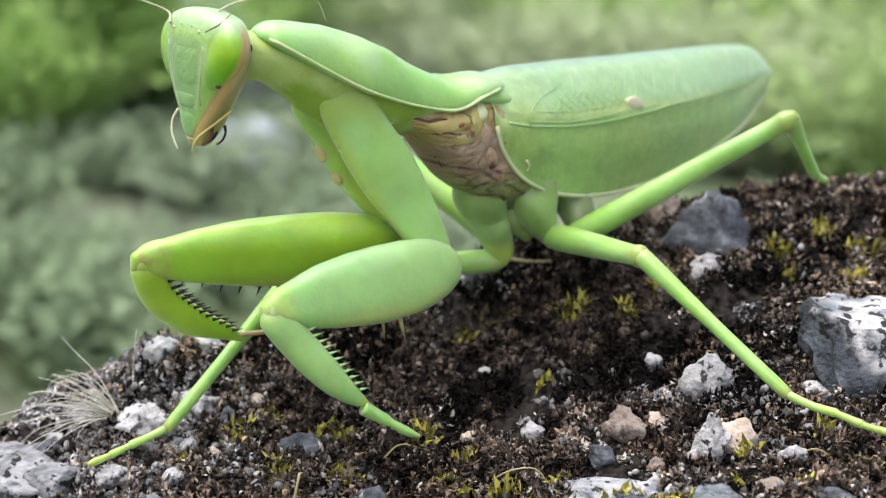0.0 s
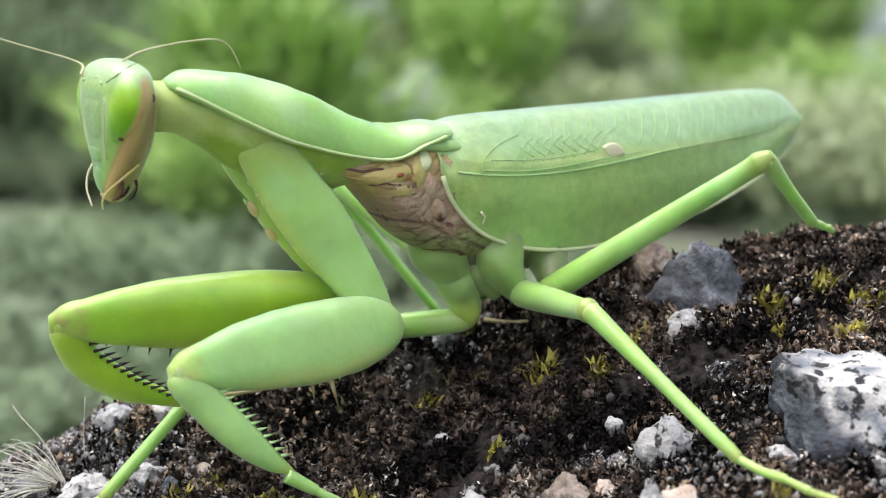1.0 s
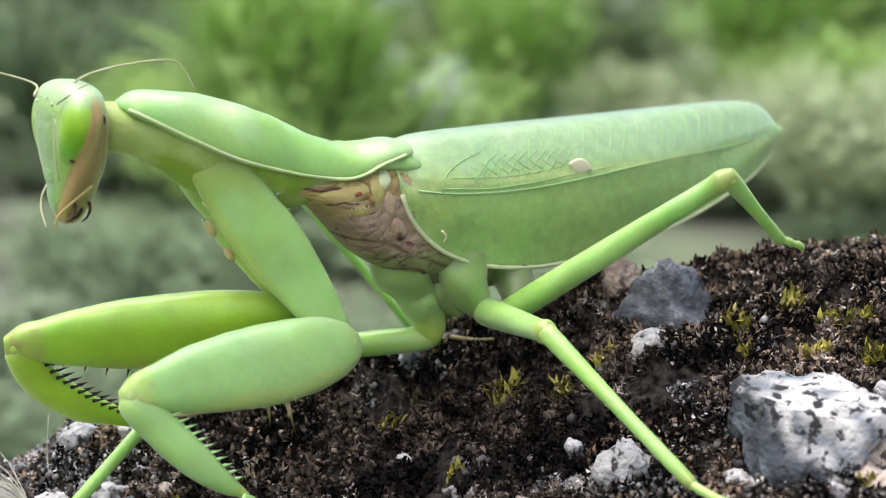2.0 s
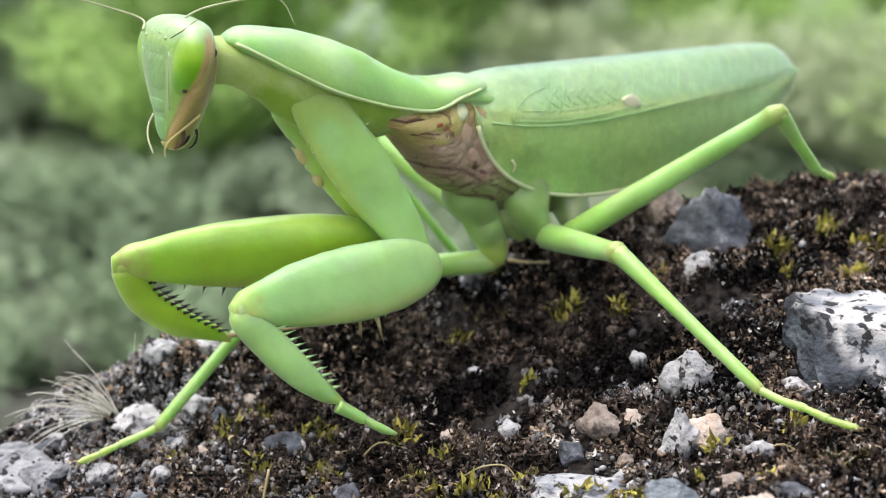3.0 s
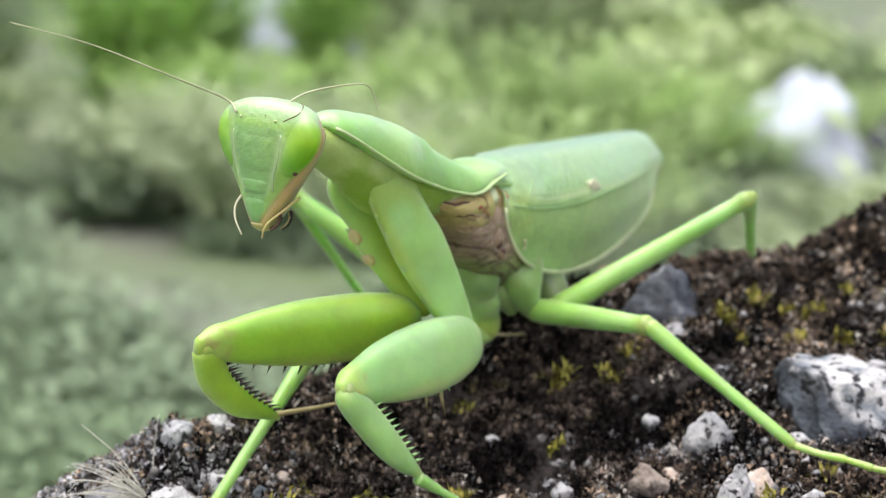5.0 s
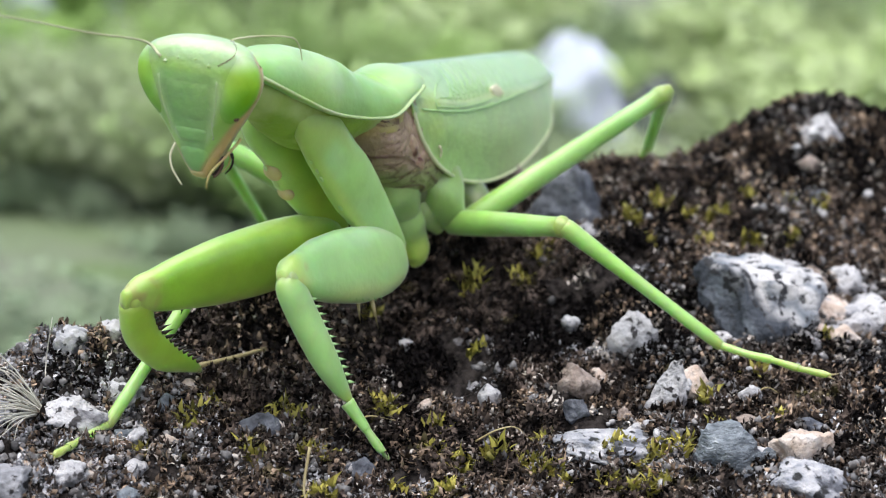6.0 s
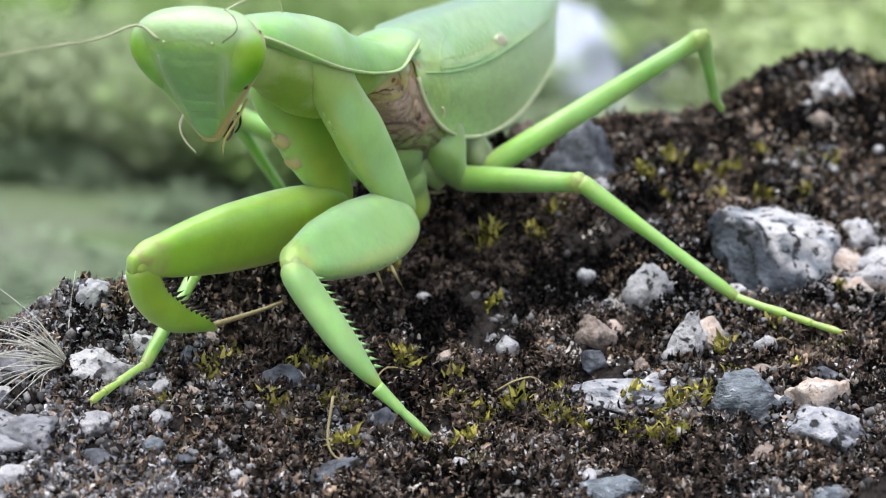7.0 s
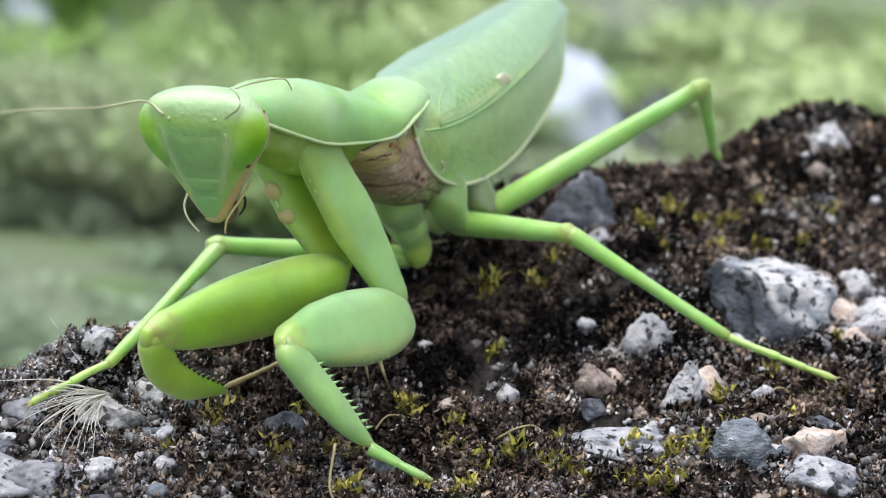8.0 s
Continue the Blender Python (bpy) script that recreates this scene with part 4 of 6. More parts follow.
def wing_tone(p):
    """Blue-green on the back, paled by sky reflection put into the colour, leaf green below the main vein, yellower
    near the root.
    """
    d = Vector(p) - SHOULDER
    a, z = d.dot(AXIS), p[2]
    vein = 2.90 + 0.03 * math.sin(a) - 0.08 * soft_step(a, 4.5, 7.0)
    back = soft_step(z, vein - 0.05, vein + 0.22)
    c = mixed((0.31, 0.55, 0.14), (0.38, 0.63, 0.27), back)
    c = mixed(c, (0.43, 0.63, 0.14), 0.7 * math.exp(-((a - 1.0) ** 2 / 0.25 + (z - 2.85) ** 2 / 0.10)))
    c = mixed(c, (0.47, 0.64, 0.20), 0.8 * math.exp(-((z - vein) / 0.05) ** 2))
    c = mixed(c, (0.23, 0.45, 0.10), 0.5 * soft_step(noise.noise(Vector((a * 2.2, z * 3.0, 2.0))), 0.05, 0.5) * (1 - back))
    band = noise.noise(Vector((a * 6.5 - 1.2 * z, 0.4 * z, 7.0)))
    return mixed(c, (0.45, 0.68, 0.34), 0.55 * back * soft_step(band, 0.0, 0.5))


def build_wing(side, name_label):
    ss = [0.52 + (5.5 - 0.52) * (1 - math.cos(math.pi * i / 50)) / 2 for i in range(51)]
    nv = 44
    first = -0.30 if side > 0 else 0.0
    outer = [wing_point(s, first + (1 - first) * j / nv, side) for s in ss for j in range(nv + 1)]
    inner = [p - NEAR * side * 0.025 for p in outer]
    w, n = nv + 1, len(outer)
    faces = []
    for i in range(50):
        for j in range(nv):
            a, b, c, d = i * w + j, i * w + j + 1, (i + 1) * w + j + 1, (i + 1) * w + j
            faces += [(a, b, c, d), (n + d, n + c, n + b, n + a)]
    rim = [i * w for i in range(51)] + [50 * w + j for j in range(1, w)] + [i * w + nv for i in range(49, -1, -1)] + [j for j in range(nv - 1, 0, -1)]
    for a, b in zip(rim, rim[1:] + rim[:1]):
        faces.append((a, b, n + b, n + a))
    wing = pigmented(part("fore_wing", (outer + inner, faces), WINGSKIN, mantis, name_label), wing_tone)
    edge = [wing_point(s, 1.0, side) for s in ss[2:-1:2]]
    part("wing_edge", tube(edge, 0.028, 0.016, 8, 2), EDGE, wing, "cream front margin of the wing")
    if side > 0:
        def at(s, z, out=0.004):
            top, low = curve_at(WING_TOP_S, s), curve_at(WING_LOW_S, s)
            v = min(max((top - z) / (top - low), 0), 1) ** (1 / 1.15)
            return wing_point(s, v, side) + NEAR * out
        part("main_vein", tube([at(*q) for q in ((0.72, 2.98), (1.06, 2.92), (1.55, 2.87), (2.15, 2.86), (2.8, 2.90), (3.5, 2.96), (4.3, 2.98), (5.1, 3.02))], 0.014, 0.007, 6, 3), VEIN, wing, "raised pale main vein")
        part("side_vein", tube([at(*q) for q in ((1.0, 2.98), (1.5, 2.92), (2.0, 2.92), (2.5, 2.95), (3.1, 2.98))], 0.007, 0.004, 6, 3), VEIN, wing)
        part("side_vein", tube([at(*q) for q in ((1.1, 3.08), (1.6, 3.03), (2.0, 3.02), (2.45, 3.05))], 0.005, 0.003, 6, 3), VEIN, wing)
        for k in range(9):
            s = 1.36 + 0.13 * k
            part("cross_vein", tube([at(s, 3.00), at(s + 0.10, 3.10), at(s + 0.24, 3.20), at(s + 0.34, 3.24)], 0.0026, 0.0016, 5, 2), VEIN, wing)
        part("bracket_vein", tube([at(*q) for q in ((0.98, 2.93), (0.97, 3.02), (1.05, 3.12), (1.25, 3.22), (1.55, 3.30))], 0.008, 0.004, 6, 3), VEIN, wing, "raised yellowish vein at the wing root")
        for k in range(22):
            s = 1.5 + 0.17 * k
            part("back_vein", tube([at(s, 3.06), at(s + 0.10, 3.22), at(s + 0.16, 3.36), at(s + 0.2, 3.46)], 0.003, 0.002, 5, 2), VEIN, wing)
        part("pale_mark", tube([at(0.97, 2.52, 0.012), at(1.02, 2.45, 0.014), at(1.0, 2.38, 0.012)], 0.016, 0.010, 8, 3), IVORY, wing, "small pale raised mark near the wing root")
        for k in range(7):
            s = 1.55 + 0.14 * k
            part("cross_vein", tube([at(s + 0.1, 3.05), at(s, 3.13), at(s - 0.05, 3.20)], 0.002, 0.0014, 5, 2), VEIN, wing)
        c = at(2.66, 3.03, 0.034)
        lie = (AXIS * 0.95 - Vector((0, 0, 0.25))).normalized()
        part("wing_spot", loft([tuple(c + lie * x) + (w, 0.02, 0.03) for x, w in ((-0.15, 0.01), (-0.11, 0.055), (-0.02, 0.085), (0.07, 0.07), (0.13, 0.03), (0.155, 0.005))], 16, 4, up=tuple(NEAR)), IVORY, wing, "ivory oval spot on the wing")
    return wing


build_wing(1.0, "leaf-green folded fore wing with cream margin")
build_wing(-1.0, "leaf-green folded fore wing of the far side")

# head: u towards the near eye, v up, w forward
HEAD_C = Vector((-3.380, -0.857, 3.774))
HU = Vector((0.536, -0.844, 0.008)).normalized()
HV = Vector((0.029, 0.028, 0.999))
HV = (HV - HU * HV.dot(HU)).normalized()
HW = HU.cross(HV).normalized()


def hp(u, v, w):
    return HEAD_C + HU * u + HV * v + HW * w


# sections of the head: height, half width, depth forward, depth back
HEAD_ROWS = [(0.485, 0.05, 0.03, 0.05), (0.472, 0.24, 0.09, 0.13), (0.43, 0.42, 0.16, 0.22), (0.36, 0.56, 0.21, 0.29), (0.22, 0.645, 0.245, 0.32), (0.06, 0.665, 0.255, 0.33), (-0.10, 0.615, 0.25, 0.33),
             (-0.30, 0.49, 0.235, 0.33), (-0.52, 0.345, 0.21, 0.30), (-0.74, 0.225, 0.18, 0.22), (-0.90, 0.13, 0.13, 0.13), (-0.97, 0.05, 0.07, 0.06)]
HEAD_FINE = spline(HEAD_ROWS, 6)[::-1]


def skin_at(angle, v, lift=0.0):
    """A place on the head's skin: angle in degrees from the near side round to the front, height."""
    a, f, b = (float(np.interp(v, HEAD_FINE[:, 0], HEAD_FINE[:, k])) for k in (1, 2, 3))
    g = math.radians(angle)
    cs, sn = math.cos(g), math.sin(g)
    ex = 0.86
    x, y = math.copysign(abs(cs) ** ex, cs), math.copysign(abs(sn) ** ex, sn)
    n = HU * cs + HW * (1.6 * sn)
    return hp(a * x, v, (f if sn > 0 else b) * y) + n.normalized() * lift


def skin_patch(angle, v, half_angle, half_v, lift, square=2.0, lean=0.0, rings=9, seg=32):
    """A swelling of the skin with a rounded outline."""
    verts = [skin_at(angle, v, lift)]
    for i in range(1, rings + 1):
        r = i / rings
        for k in range(seg):
            g = 2 * math.pi * k / seg
            cs, sn = math.cos(g), math.sin(g)
            x, y = math.copysign(abs(cs) ** (2 / square), cs) * r, math.copysign(abs(sn) ** (2 / square), sn) * r
            verts.append(skin_at(angle + half_angle * x + lean * y, v + half_v * y, lift * (1 - r ** 4) - 0.012 * r ** 4))
    faces = [(0, 1 + k, 1 + (k + 1) % seg) for k in range(seg)]
    for i in range(rings - 1):
        for k in range(seg):
            a, b = 1 + i * seg + k, 1 + i * seg + (k + 1) % seg
            faces.append((a, a + seg, b + seg, b))
    return verts, faces


def skin_line(rows, radius, sink=0.3):
    return tube([skin_at(a, v, radius * sink) for a, v in rows], radius, radius, 8, 4)


CHEEK = [(-0.86, 48, 23), (-0.72, 32, 21), (-0.54, 20, 19), (-0.34, 10, 17), (-0.12, -1, 13), (0.08, -10, 11), (0.22, -18, 13), (0.36, -24, 10)]


def head_tone(p):
    """Crown paled with sky sheen put into the colour, lime eyes, dull green face, tan stripe along the cheek and brown
    behind it.
    """
    d = Vector(p) - HEAD_C
    u, v, w = d.dot(HU), d.dot(HV), d.dot(HW)
    a, f, b = (max(float(np.interp(v, HEAD_FINE[:, 0], HEAD_FINE[:, k])), 0.02) for k in (1, 2, 3))
    g = math.degrees(math.atan2(w / (f if w > 0 else b), u / a))
    near = g if g < 90 else 180 - g
    n = noise.noise(Vector(p) * 4.0)
    c = (0.33, 0.56, 0.13)
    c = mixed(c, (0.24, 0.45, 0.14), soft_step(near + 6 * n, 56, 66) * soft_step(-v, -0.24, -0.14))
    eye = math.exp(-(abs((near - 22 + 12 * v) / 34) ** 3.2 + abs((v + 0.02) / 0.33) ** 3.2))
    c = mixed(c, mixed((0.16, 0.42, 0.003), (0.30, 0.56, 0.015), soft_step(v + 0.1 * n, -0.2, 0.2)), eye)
    # Sky sheen on top of the head, mixed into the skin colour.
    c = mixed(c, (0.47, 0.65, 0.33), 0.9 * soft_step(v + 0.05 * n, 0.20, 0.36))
    c = mixed(c, (0.44, 0.62, 0.30), 0.7 * math.exp(-((near - 60) / 5.0) ** 2) * soft_step(-v, -0.3, 0.0) * soft_step(v, -0.62, -0.45))
    line, wide = (float(np.interp(v, [r[0] for r in CHEEK], [r[k] for r in CHEEK])) for k in (1, 2))
    back = soft_step(line - wide * 0.5 - near, 0, 14) * soft_step(-v, -0.34, -0.2)
    c = mixed(c, mixed((0.36, 0.25, 0.09), (0.36, 0.38, 0.12), soft_step(line - near, 30, 70)), back)
    return mixed(c, (0.58, 0.39, 0.16), math.exp(-((near - line) / wide) ** 4) * (1 - 0.85 * soft_step(v, 0.26, 0.38)))


def build_head():
    seg, rows = 96, spline(HEAD_ROWS, 12)
    verts = [skin_at(360 * k / seg, v) for v in rows[:, 0] for k in range(seg)]
    n = len(rows)
    faces = [(i * seg + k, (i + 1) * seg + k, (i + 1) * seg + (k + 1) % seg, i * seg + (k + 1) % seg) for i in range(n - 1) for k in range(seg)]
    faces += [tuple(range(seg)), tuple((n - 1) * seg + k for k in range(seg))[::-1]]
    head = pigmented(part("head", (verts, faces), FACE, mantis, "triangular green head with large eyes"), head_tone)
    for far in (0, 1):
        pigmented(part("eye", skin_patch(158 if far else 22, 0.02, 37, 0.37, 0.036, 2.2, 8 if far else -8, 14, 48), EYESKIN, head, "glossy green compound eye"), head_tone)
    pigmented(part("face_shield", skin_patch(90, -0.11, 25, 0.24, 0.010, 4.5), FACE, head, "dull green frontal shield"), head_tone)
    pigmented(part("clypeus", skin_patch(90, -0.47, 29, 0.09, 0.014, 4.0), FACE, head), head_tone)
    pigmented(part("labrum", skin_patch(90, -0.74, 42, 0.16, 0.018, 2.6), FACE, head), head_tone)
    part("labrum_tip", skin_patch(84, -0.91, 60, 0.05, 0.02, 2.2), PINK, head, "pinkish tip of the mouth")
    for side in (1, -1):
        part("face_ridge", skin_line([(90 - 27 * side, 0.12), (90 - 28 * side, -0.12), (90 - 30 * side, -0.34), (90 - 38 * side, -0.5)], 0.008, 0.0), HEADSKIN, head)
        part("antenna_base", ball(skin_at(90 - 20 * side, 0.26, 0.0), (0.022, 0.022, 0.018), 10, 8), HEADSKIN, head)
        part("ocellus", ball(skin_at(90 - 7 * side, 0.31, 0.0), (0.012, 0.012, 0.012), 8, 6), HEADSKIN, head)
    cheek = []
    for a, v, w in spline([(-20, 0.22, 12), (-15, 0.08, 17), (-8, -0.12, 19), (0, -0.34, 20), (11, -0.54, 22), (26, -0.72, 25), (44, -0.86, 28), (50, -0.95, 22)], 4):
        cheek.append([skin_at(a + w * x, v, 0.026 * (1 - x * x) - 0.004) for x in (-1, -0.6, 0, 0.6, 1)])
    pigmented(part("cheek", ([p for r in cheek for p in r], [(5 * i + k, 5 * i + k + 1, 5 * i + k + 6, 5 * i + k + 5) for i in range(len(cheek) - 1) for k in range(4)]), FACE, head, "tan stripe along the cheek"), head_tone)
    pigmented(part("cheek_back", skin_patch(-62, -0.18, 34, 0.40, 0.02, 2.4, 14), FACE, head, "olive-brown back of the cheek"), head_tone)
    part("eye_spot", ball(skin_at(24, -0.27, 0.0), (0.032, 0.032, 0.03), 10, 8), MAROON, head, "small brown spot below the eye")
    part("eye_spot", ball(skin_at(-30, 0.13, 0.0), (0.025, 0.025, 0.045), 10, 8), MAROON, head)
    for k, (u, w, bend, r, mat) in enumerate(((0.20, 0.02, 0.10, 0.030, MAROON), (0.15, -0.06, 0.13, 0.028, BLACK), (0.24, -0.12, 0.08, 0.022, BLACK), (0.08, -0.02, 0.06, 0.030, MAROON), (0.18, -0.16, 0.10, 0.016, TAN))):
        part("mouthpart", tube([hp(u + 0.02, -0.72, w), hp(u + 0.03, -0.80, w - bend * 0.1), hp(u + 0.01, -0.88, w + bend * 0.2), hp(u - 0.03, -0.93, w + bend * 0.7)], r * 0.8, r * 0.35, 8), mat, head, "dark hooked mouthpart")
    part("palp", tube([hp(0.38, -0.55, -0.12), hp(0.30, -0.70, 0.04), hp(0.20, -0.84, 0.16), hp(0.17, -0.93, 0.20), hp(0.15, -1.02, 0.19)], 0.016, 0.009, 8), TAN, head, "slender jointed palp")
    part("palp", tube([hp(-0.22, -0.60, 0.16), hp(-0.26, -0.72, 0.20), hp(-0.23, -0.86, 0.22), hp(-0.14, -1.02, 0.20)], 0.014, 0.010, 8), IVORY, head, "slender pale palp")
    part("vertex_line", skin_line([(60, 0.27), (35, 0.36), (0, 0.43), (-40, 0.45)], 0.005, 1.0), MAROON, head)
    a, tip = hp(-0.30, 0.30, 0.24), Vector((-6.17, -0.91, 4.94))
    part("antenna", tube([a, hp(-0.52, 0.42, 0.20), a.lerp(tip, 0.3) + Vector((0, 0, 0.10)), a.lerp(tip, 0.65) + Vector((0, 0, 0.10)), tip], 0.016, 0.006, 6, 5), ANTENNA, head, "thin thread-like antenna")
    b = hp(0.20, 0.36, 0.16)
    swept = part("antenna", tube([(0, 0, 0), (0.35, 0.1, 0.20), (0.95, 0.25, 0.30), (1.17, 0.35, 0.24), (1.29, 0.4, 0.0)], 0.014, 0.006, 6, 5), ANTENNA, head, "thin antenna swept back over the neck")
    return head, swept, b


head, swept_antenna, SWEPT = build_head()
neck = part("neck", loft([(-3.32, -0.86, 3.80, 0.20, 0.18, 0.24), (-3.02, -0.81, 3.80, 0.25, 0.22, 0.30), (-2.72, -0.74, 3.76, 0.28, 0.20, 0.31), (-2.35, -0.57, 3.64, 0.35, 0.16, 0.40), (-1.9, -0.33, 3.42, 0.42, 0.10, 0.52),
                                 (-1.5, -0.12, 3.26, 0.42, 0.08, 0.50), (-1.0, 0.14, 3.14, 0.38, 0.05, 0.30), (-0.6, 0.36, 3.10, 0.3, 0.05, 0.1)], 32, 6, wobble=0.04), THROAT, pronotum, "soft olive-green neck and throat")


# legs: each segment runs along its own x axis, its upper side to z
def segment(rows, seg=16, steps=5, power=2.0):
    return loft([(x, 0, z, w, a, b) for x, z, w, a, b in rows], seg, steps, power=power)


def row_of_teeth(rows, mat, parent, name):
    for (x, z, y), (tx, tz, ty), r in rows:
        part(name, spike((x, y, z), (tx, ty, tz), r), mat, parent)


def ridged(shape, deep):
    """Slight unevenness of a hollow limb wall."""
    return [p + Vector((0, 1, 1)) * (deep * noise.noise(Vector(p) * 3.1)) + Vector((0, 0, 1)) * (0.4 * deep * noise.noise(Vector(p) * 9.0)) for p in map(Vector, shape[0])], shape[1]


def limb_tone(p, length, lime):
    """Blue-green or lime along a limb, its upper ridge paled with painted sky sheen, yellow-tan at the joints and along
    the toothed edge.
    """
    x, z = p[0] / length, p[2]
    body, ridge, low = ((0.36, 0.60, 0.035), (0.42, 0.64, 0.10), (0.50, 0.62, 0.10)) if lime else ((0.35, 0.61, 0.19), (0.42, 0.66, 0.29), (0.50, 0.63, 0.20))
    n = noise.noise(Vector((p[0] * 1.8, p[1] * 2, p[2] * 3.0)))
    c = mixed(body, ridge, soft_step(z + 0.10 * n, 0.10, 0.34))
    c = mixed(c, low, 0.85 * soft_step(-z + 0.08 * n, 0.16, 0.36))
    c = mixed(c, (0.46, 0.58, 0.12), 0.8 * soft_step(x + 0.03 * n, 0.86, 0.97))
    c = mixed(c, (0.44, 0.40, 0.12), 0.7 * soft_step(noise.noise(Vector(p) * 7.0), 0.18, 0.4) * soft_step(x, 0.86, 0.98))
    return mixed(c, (0.45, 0.62, 0.16), 0.5 * soft_step(-x, -0.10, 0.02))


def coxa_tone(p, length, folded):
    x, z = p[0] / length, p[2]
    n = noise.noise(Vector((p[0] * 2.2, p[1] * 2, p[2] * 3.5)))
    if folded:
        c = mixed((0.30, 0.46, 0.06), (0.46, 0.58, 0.07), soft_step(x + 0.3 * n, 0.1, 0.7))
        return mixed(c, (0.40, 0.58, 0.16), soft_step(-z, 0.12, 0.32))
    c = mixed((0.33, 0.57, 0.15), (0.37, 0.61, 0.20), soft_step(n, -0.3, 0.4))
    c = mixed(c, (0.46, 0.58, 0.13), 0.7 * soft_step(-z, 0.16, 0.30))
    return mixed(c, (0.35, 0.47, 0.09), 0.85 * soft_step(-x - 0.2 * n, -0.20, 0.06))


def walking_tone(p, length, ends):
    x = p[0] / length
    n = noise.noise(Vector((p[0] * 2.0, p[1] * 4, p[2] * 4.0)))
    c = mixed((0.32, 0.57, 0.12), (0.39, 0.62, 0.19), soft_step(n, -0.35, 0.35))
    c = mixed(c, (0.36, 0.42, 0.10), 0.85 * soft_step(x, 1 - ends, 1.0))
    return mixed(c, (0.42, 0.58, 0.15), 0.6 * soft_step(-x, -ends, 0.0))


def build_fore_leg(skin, length, coxa_len, tibia_len, folded):
    """Coxa, femur, tibia of a grasping leg, and a tarsus."""
    cl, fl, tl = coxa_len, length, tibia_len
    if folded:
        top = [(-.46, .05, .05, .12, .12), (-.34, .04, .12, .26, .22), (-.16, 0, .17, .37, .33), (.05, 0, .18, .40, .34), (.2 * cl, 0, .18, .39, .31)]
    else:
        top = [(-.56, .03, .04, .14, .12), (-.42, .02, .10, .26, .22), (-.22, .02, .13, .32, .27), (-.02, .01, .14, .34, .29), (.10 * cl, 0, .14, .33, .31), (.22 * cl, 0, .135, .34, .32)]
    slim, low = (1.0, 0.90) if folded else (0.90, 0.88)
    coxa = part("fore_coxa", ridged(segment(top + [(.4 * cl, 0, .16 * slim, .40 * slim, low * .38), (.65 * cl, 0, .14 * slim, .34 * slim, low * .31), (.85 * cl, 0, .12, .26 * slim, .23 * slim), (.97 * cl, 0, .11, .17, .16), (1.03 * cl, 0, .05, .07, .07)], 36, 6, power=2.7), 0.012),
                LIMB, mantis, "flattened green fore coxa with small teeth")
    pigmented(coxa, lambda p: coxa_tone(p, cl, folded))
    rng = random.Random(7 if folded else 3)
    for k in range(4 if folded else 2, 15):
        x = cl * (-.10 + .072 * k)
        low = float(np.interp(x / cl, [-.3, 0, .2, .4, .65, .85, 1.0], [.36, .40, .40, .38, .31, .23, .15]))
        low *= 0.92 if folded else float(np.interp(x / cl, [-.1, .4], [.80, .88]))
        r = rng.uniform(.012, .030) * (1.25 if folded else 0.95)
        part("coxa_tooth", ball((x + rng.uniform(-.03, .03), -.03, -low + .02), (r * 2.0, r * 1.0, r * 0.8), 10, 6), RIM if folded else skin, coxa)
    for k in range(9):
        x = cl * (.12 + .095 * k)
        up = float(np.interp(x / cl, [0, .2, .4, .65, .85, 1.0], [.41, .41, .40, .34, .26, .16]))
        part("coxa_tooth", spike((x, .02, up * (.90 if not folded else 1.0) - .02), (x + .02, .02, up * (.90 if not folded else 1.0) + .035), .016), VEIN, coxa)
    femur = part("fore_femur", ridged(segment([(-.06, -.02, .07, .11, .12), (.02 * fl, -.02, .14, .23, .24), (.10 * fl, -.01, .19, .32, .35), (.24 * fl, .01, .22, .37, .44), (.42 * fl, .02, .22, .38, .46), (.62 * fl, .02, .20, .36, .41), (.80 * fl, .0, .17, .31, .30), (.91 * fl, .0, .145, .245, .22), (.98 * fl, 0, .135, .20, .19), (1.04 * fl, 0, .06, .09, .09)], 56, 8, power=2.7), 0.010),
                 LIMB, mantis, "swollen green grasping femur with spines")
    pigmented(femur, lambda p: limb_tone(p, fl, folded))
    part("knee_lobe", ball((.985 * fl, .07, -.02), (.12, .055, .11), 14, 10), skin, femur)
    row_of_teeth([((fl * (.30 + .075 * k), -.36 + .006 * k * k - .04, .02), (fl * (.32 + .075 * k), -.36 + .006 * k * k - (.26 if folded else .10), .03), .036 if folded else .026) for k in range(8)], BLACK if folded else STRAW, femur, "spine")
    if not folded:
        row_of_teeth([((fl * .36, -.38, .02), (fl * .35, -.78, .0), .035), ((fl * .43, -.38, -.05), (fl * .44, -.66, -.08), .028)], STRAW, femur, "long_spine")
    row_of_teeth([((fl * (.33 + .055 * k), -.38 + .004 * k * k, .09), (fl * (.34 + .055 * k), -.47 + .004 * k * k, .12), .022) for k in range(10)], BLACK if folded else VEIN, femur, "small_tooth")
    arch = .18 if folded else .04
    tibia = part("fore_tibia", ridged(segment([(-.05, 0, .06, .08, .08), (.05 * tl, .02, .13, .18, .17), (.3 * tl, arch, .14, .19, .19), (.6 * tl, arch * .8, .125, .18, .17), (.85 * tl, .0, .085, .11, .10), (1.0 * tl, -.06, .03, .03, .03)], 24, 6, power=2.3), 0.01),
                 LIMB, mantis, "toothed green fore tibia")
    pigmented(tibia, lambda p: limb_tone(p, tl, folded))
    for k in range(13):
        x = .16 + .058 * k
        low = float(np.interp(x, [.05, .3, .6, .85, 1.0], [-.15, arch - .18, arch * .8 - .16, -.10, -.08]))
        for y, tall in ((.07, .13), (-.07, .11)):
            part("spine", spike((tl * x, y, low + .02), (tl * (x + .05), y * 1.3, low - tall + .004 * k), .022), BLACK if folded else VEIN, tibia)
    return coxa, femur, tibia


